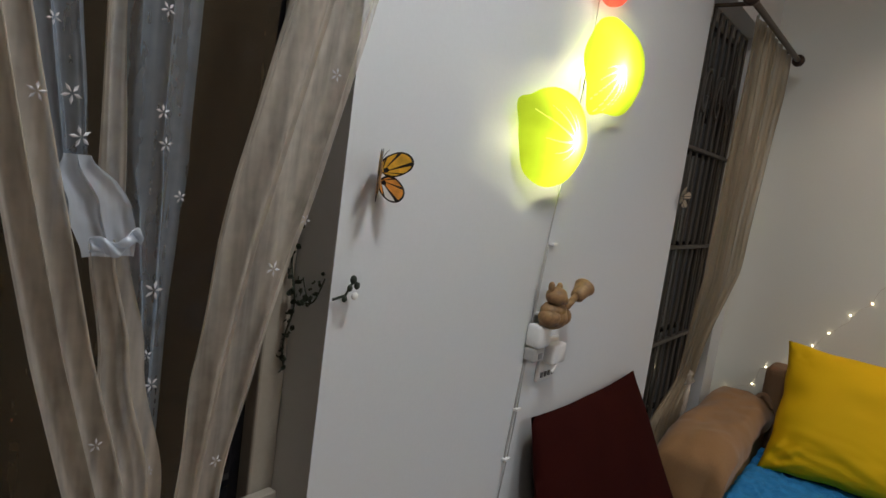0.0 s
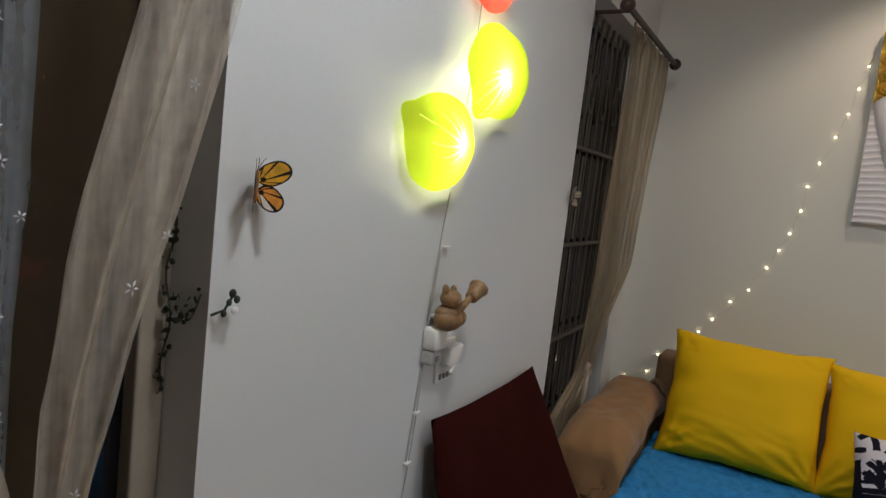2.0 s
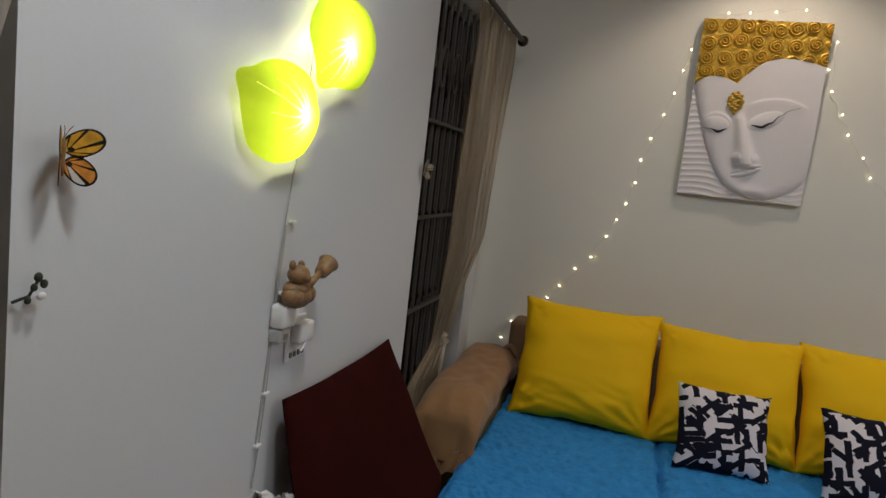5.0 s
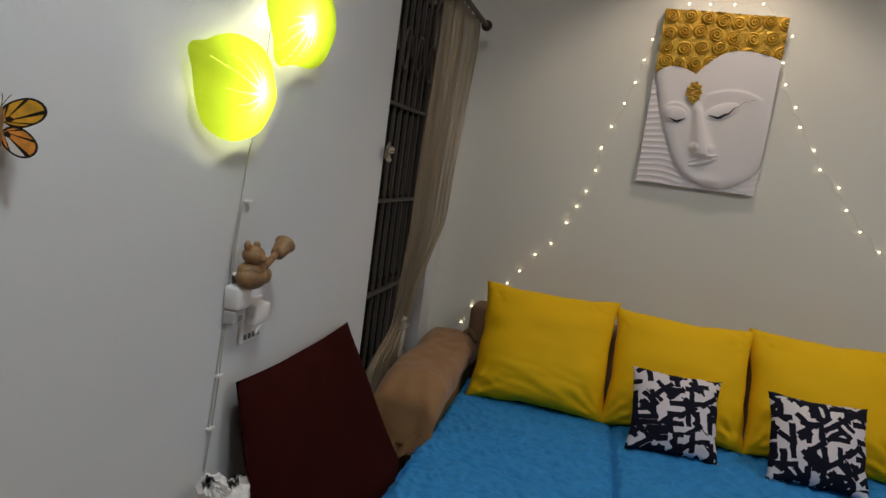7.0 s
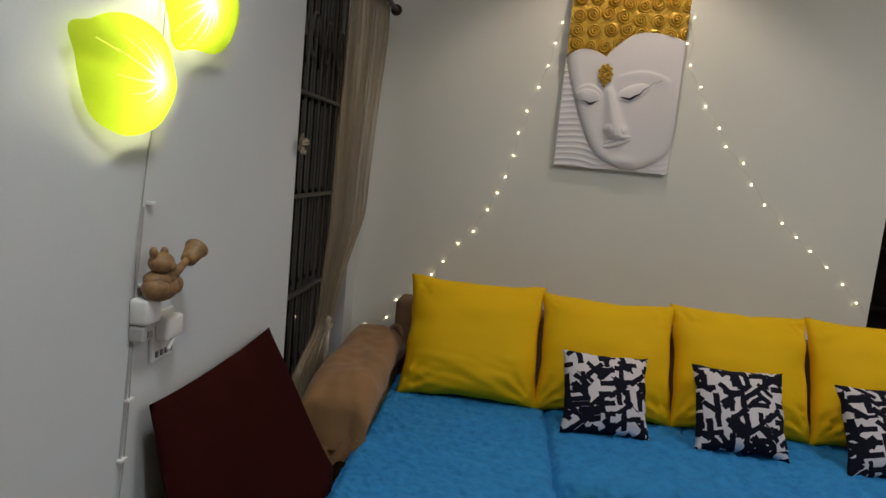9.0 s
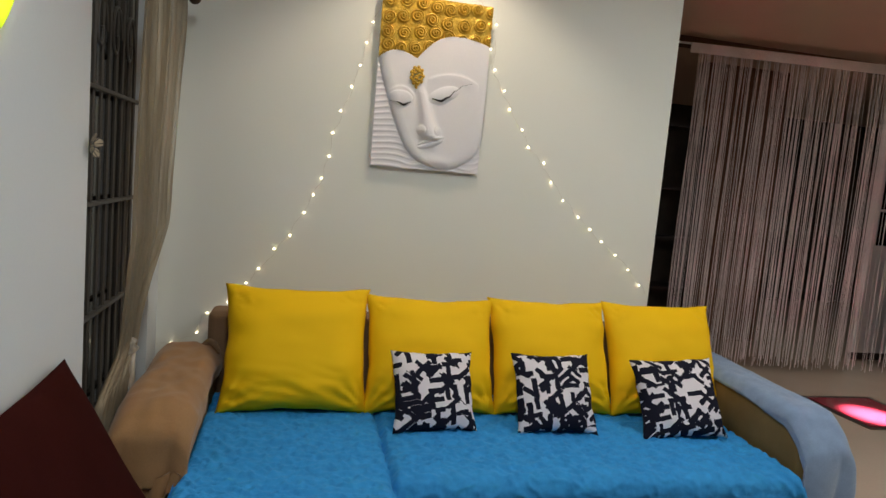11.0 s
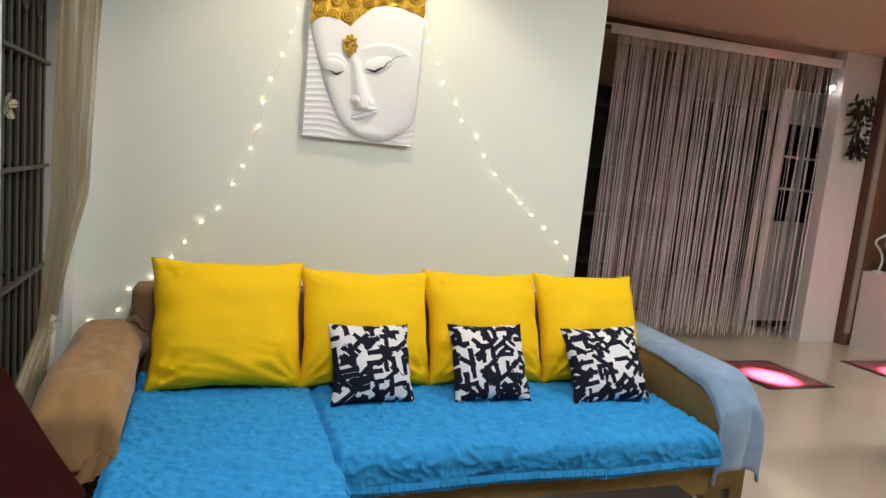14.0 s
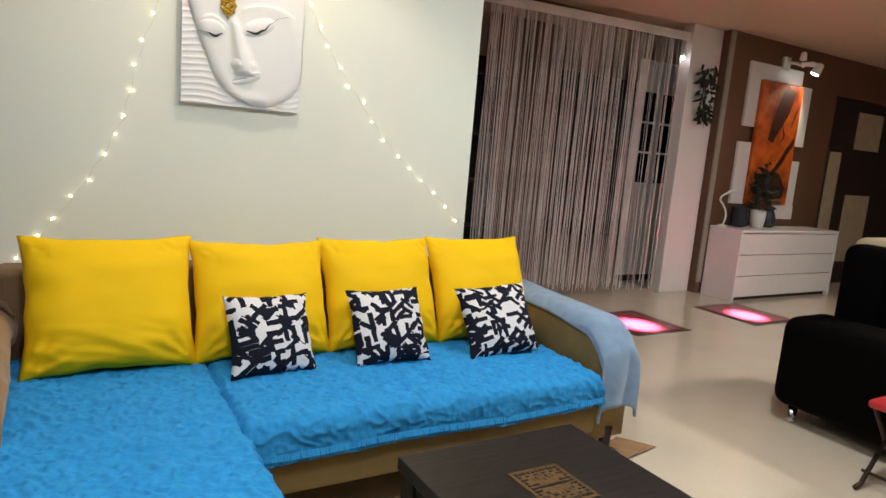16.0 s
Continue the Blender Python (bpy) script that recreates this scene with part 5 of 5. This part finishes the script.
for k in range(110):
    a, s = rnd.random() * 6.28, rnd.random()
    zz = 2.48 - 0.60 * s
    r = 0.085 * (1 - 0.7 * s) + 0.02
    ob = new("leaf", big_leaf)
    ob.parent, ob.matrix_parent_inverse = plant, plant.matrix_world.inverted()
    ob.matrix_basis = Matrix.Translation((5.74 + r * math.cos(a) + 0.05 * s, 4.945 + 0.6 * r * math.sin(a) * (1 if math.sin(a) < 0 else 0.3), zz)) @ Euler((rnd.random() * 6, rnd.uniform(0.2, 1.5), a)).to_matrix().to_4x4() @ Matrix.Scale(rnd.uniform(0.7, 1.2), 4)
for s in (-0.03, 0.02, 0.05):
    part("stem", tube([(5.74 + s * q * 1.5, 4.945, 2.32 - 0.42 * q) for q in [i / 8 for i in range(9)]], 0.004, 5), GREEN, plant)

# dresser with things on it
dx0, dx1, dy0, dy1, dz = 6.085, 7.95, 4.490, 4.893, 0.78
dresser = thing("dresser", 7.0, 4.9, 0, "white lacquered dresser with three wide drawers", "dresser")
for x0, x1 in ((dx0, dx0 + 0.03), (dx1 - 0.03, dx1)):
    part("side", box(x0, x1, dy0, dy1, 0.0, dz - 0.0302, 0.002), WHITE_LACQUER, dresser)
part("top", box(dx0, dx1, dy0 - 0.004, dy1, dz - 0.03, dz, 0.003), WHITE_LACQUER, dresser)
part("back", box(dx0 + 0.031, dx1 - 0.031, dy1 - 0.02, dy1 - 0.002, 0.04, dz - 0.031), WHITE_LACQUER, dresser)
for k in range(3):
    z = 0.045 + 0.234 * k
    part("drawer", box(dx0 + 0.033, dx1 - 0.033, dy0 + 0.004, dy0 + 0.40, z, z + 0.226, 0.004), WHITE_LACQUER, dresser)
part("plinth", box(dx0 + 0.032, dx1 - 0.032, dy0 + 0.05, dy0 + 0.07, 0.0, 0.04), SKIRT, dresser)


def vase(x, y, profile, mat, label, name="vase"):
    return whole(name, lathe(profile, 24, (x, y, dz + 0.0005)), mat, label, "vase", smooth=True)


vase(6.40, 4.77, [(0.05, 0), (0.085, 0.02), (0.09, 0.09), (0.085, 0.20), (0.088, 0.23), (0.07, 0.23), (0.065, 0.12)], BLUE_GLAZE, "dark blue glazed pot on the dresser")
vase(6.66, 4.72, [(0.06, 0), (0.07, 0.02), (0.08, 0.10), (0.085, 0.20), (0.07, 0.20), (0.062, 0.10)], WHITE_LACQUER, "white pot on the dresser")
vase(6.93, 4.77, [(0.05, 0), (0.09, 0.03), (0.075, 0.14), (0.05, 0.20), (0.06, 0.22), (0.045, 0.22)], BLUE_GLAZE, "dark glazed vase on the dresser")
dark_plant = thing("potted_plant", 6.66, 4.72, dz + 0.2, "dark bushy plant standing in the white pot", "plant")
for k in range(90):
    a, s = rnd.random() * 6.28, rnd.random()
    ob = new("leaf", big_leaf)
    ob.parent, ob.matrix_parent_inverse = dark_plant, Matrix.Translation((-6.66, -4.72, -dz - 0.2))
    ob.matrix_basis = Matrix.Translation((6.69 + 0.13 * s * math.cos(a), 4.71 + 0.09 * s * math.sin(a), 1.00 + 0.60 * rnd.random() * (1.05 - s * 0.6))) @ Euler((rnd.random() * 6, rnd.uniform(-1.4, 0.6), a)).to_matrix().to_4x4() @ Matrix.Scale(rnd.uniform(0.8, 1.5), 4)
bpy.context.view_layer.update()
part("stem", tube([(6.66, 4.72, 0.93), (6.69, 4.715, 1.15), (6.68, 4.72, 1.45)], 0.008, 6), GREEN, dark_plant)
desk_lamp = thing("table_lamp", 6.21, 4.82, dz, "white curved table lamp with slim bent neck", "table lamp")
part("base", lathe([(0.055, 0), (0.055, 0.012), (0.02, 0.02)], 24, (6.20, 4.82, dz + 0.0005)), WHITE_PLASTIC, desk_lamp, smooth=True)
neck = [(6.20 + 0.05 * math.sin(s * 3.0) - 0.11 * s * s, 4.82, dz + 0.015 + 0.27 * s) for s in [k / 20 for k in range(21)]]
neck += [(6.097 + 0.03 * (1 - math.cos(q)), 4.82, 1.065 + 0.05 * math.sin(q)) for q in (0.4, 0.8, 1.2)] + [(6.17, 4.82, 1.135)]
part("neck", tube(neck, 0.011, 10), WHITE_PLASTIC, desk_lamp, smooth=True)
part("head", tube([(6.168, 4.82, 1.135), (6.25, 4.82, 1.165), (6.36, 4.82, 1.175)], [0.012, 0.018, 0.014], 10), WHITE_PLASTIC, desk_lamp, smooth=True)

# picture group on the brown wall
art = thing("wall_painting", 6.95, 5.12, 1.05, "orange and dark red abstract canvas on white panels", "painting")
for x0, x1, z0, z1 in ((6.386, 7.36, 2.4302, 2.60), (6.386, 6.60, 1.90, 2.43), (6.36, 6.60, 1.03, 1.725), (7.33, 7.575, 1.74, 2.4298), (7.33, 7.555, 1.0302, 1.566), (7.19, 7.575, 0.866, 1.03)):
    part("white_panel", box(x0, x1, 4.885, 4.917, z0, z1, 0.003), WHITE_LACQUER, art, "white backing panel")
part("canvas", box(6.575, 7.335, 4.840, 4.883, 1.04, 2.415, 0.004), CANVAS, art, "orange canvas")
for pts, r in (([(7.12, 2.36), (7.02, 2.15), (6.92, 1.95), (6.85, 1.76)], [0.10, 0.12, 0.09, 0.05]), ([(7.31, 1.82), (7.20, 1.68), (7.10, 1.54), (6.98, 1.40)], [0.02, 0.035, 0.035, 0.03]),
               ([(7.32, 2.20), (7.26, 2.12), (7.22, 2.02), (7.21, 1.95)], [0.006, 0.016, 0.012, 0.004]), ([(7.04, 1.95), (7.08, 1.86), (7.07, 1.80), (7.04, 1.76)], [0.006, 0.014, 0.010, 0.004]),
               ([(6.66, 1.22), (6.85, 1.26), (7.08, 1.24), (7.25, 1.18)], [0.06, 0.17, 0.16, 0.06])):
    fine_pts = [Vector((x, 4.837, z)) for x, z in pts]
    stroke = tube([fine_pts[i].lerp(fine_pts[i + 1], q / 5) for i in range(3) for q in range(5)] + [fine_pts[3]], [r[i] + (r[i + 1] - r[i]) * q / 5 for i in range(3) for q in range(5)] + [r[3]], 8)
    for v in stroke.verts:
        v.co.x += 0.02 * wobble(v.co.x * 9, 1, v.co.z * 9)
        v.co.z += 0.02 * wobble(v.co.x * 9, 5, v.co.z * 9)
        v.co.y = 4.838 + (v.co.y - 4.837) * 0.02
    part("brush_stroke", stroke, OXBLOOD, art, "dark painted stroke")
pl = thing("picture_light", 7.0, 5.1, 2.7, "white adjustable twin spotlight mounted above the painting", "picture light")
part("mount", box(6.94, 7.06, 4.87, 4.917, 2.58, 2.72, 0.012), WHITE_PLASTIC, pl, smooth=True)
part("arm", tube([(7.0, 4.88, 2.66), (7.04, 4.80, 2.65), (7.11, 4.74, 2.62)], 0.018, 10), WHITE_PLASTIC, pl, smooth=True)
part("bar", tube([(7.06, 4.75, 2.64), (7.20, 4.71, 2.655), (7.33, 4.70, 2.65)], [0.022, 0.030, 0.024], 10), WHITE_PLASTIC, pl, smooth=True)
for x, z, lean, size in ((7.31, 2.62, 0.30, 0.85), (7.0, 2.72, -0.5, 0.6)):
    at = Matrix.Translation((x, 4.70, z)) @ Euler((0.30, lean, 0)).to_matrix().to_4x4() @ Matrix.Scale(size, 4)
    head = part("lamp_head", moved(lathe([(0.030, 0.07), (0.050, 0.05), (0.056, 0.0), (0.066, -0.075), (0.056, -0.078)], 20), at), WHITE_PLASTIC, pl, smooth=True)
    if x > 7.2:
        part("lamp_glass", moved(lathe([(0.052, -0.079), (0.052, -0.084)], 18), at), LAMP_GLASS, head, "glowing lamp glass")

# black armchair and red folding stool
chair = thing("armchair", 3.75, 1.75, 0, "bulky black leather armchair with a beige headrest", "armchair")
part("base", box(3.47, 4.84, 1.20, 2.27, 0.07, 0.42, 0.05, segments=4), BLACK_LEATHER, chair, smooth=True)
part("arm", box(3.36, 3.76, 1.18, 2.30, 0.10, 0.62, 0.08, segments=5), BLACK_LEATHER, chair, smooth=True)
part("arm", box(4.54, 4.94, 1.18, 2.30, 0.10, 0.62, 0.08, segments=5), BLACK_LEATHER, chair, smooth=True)
part("backrest", box(3.765, 4.535, 1.98, 2.25, 0.40, 1.04, 0.07, segments=5), BLACK_LEATHER, chair, smooth=True)
part("headrest", box(3.88, 4.42, 1.95, 2.26, 0.93, 1.075, 0.06, segments=5), BEIGE, chair, "beige padded headrest", True)
part("seat", box(3.765, 4.535, 1.16, 2.00, 0.40, 0.50, 0.04, segments=4), BLACK_LEATHER, chair, smooth=True)
for x in (3.46, 4.84):
    for y in (1.27, 2.20):
        part("foot", lathe([(0.026, 0), (0.022, 0.02), (0.028, 0.10)], 14, (x, y, 0)), CHROME, chair, "chrome foot", True)
stool = thing("folding_stool", 3.1, 1.45, 0, "folding stool with red vinyl seat and black metal legs", "stool")
part("seat", box(3.005, 3.345, 1.27, 1.62, 0.385, 0.425, 0.014, segments=3), RED_SEAT, stool, smooth=True)
for y in (1.30, 1.59):
    part("leg", tube([(2.97, y, 0.012), (3.02, y, 0.022), (3.33, y, 0.388)], 0.011, 8), DARK_METAL, stool, smooth=True)
    part("leg", tube([(3.42, y + 0.024, 0.012), (3.37, y + 0.024, 0.022), (3.06, y + 0.024, 0.388)], 0.011, 8), DARK_METAL, stool, smooth=True)
for x, z in ((3.06, 0.07), (3.33, 0.07)):
    part("crossbar", tube([(x, 1.30, z), (x, 1.614, z)], 0.008, 8), DARK_METAL, stool)
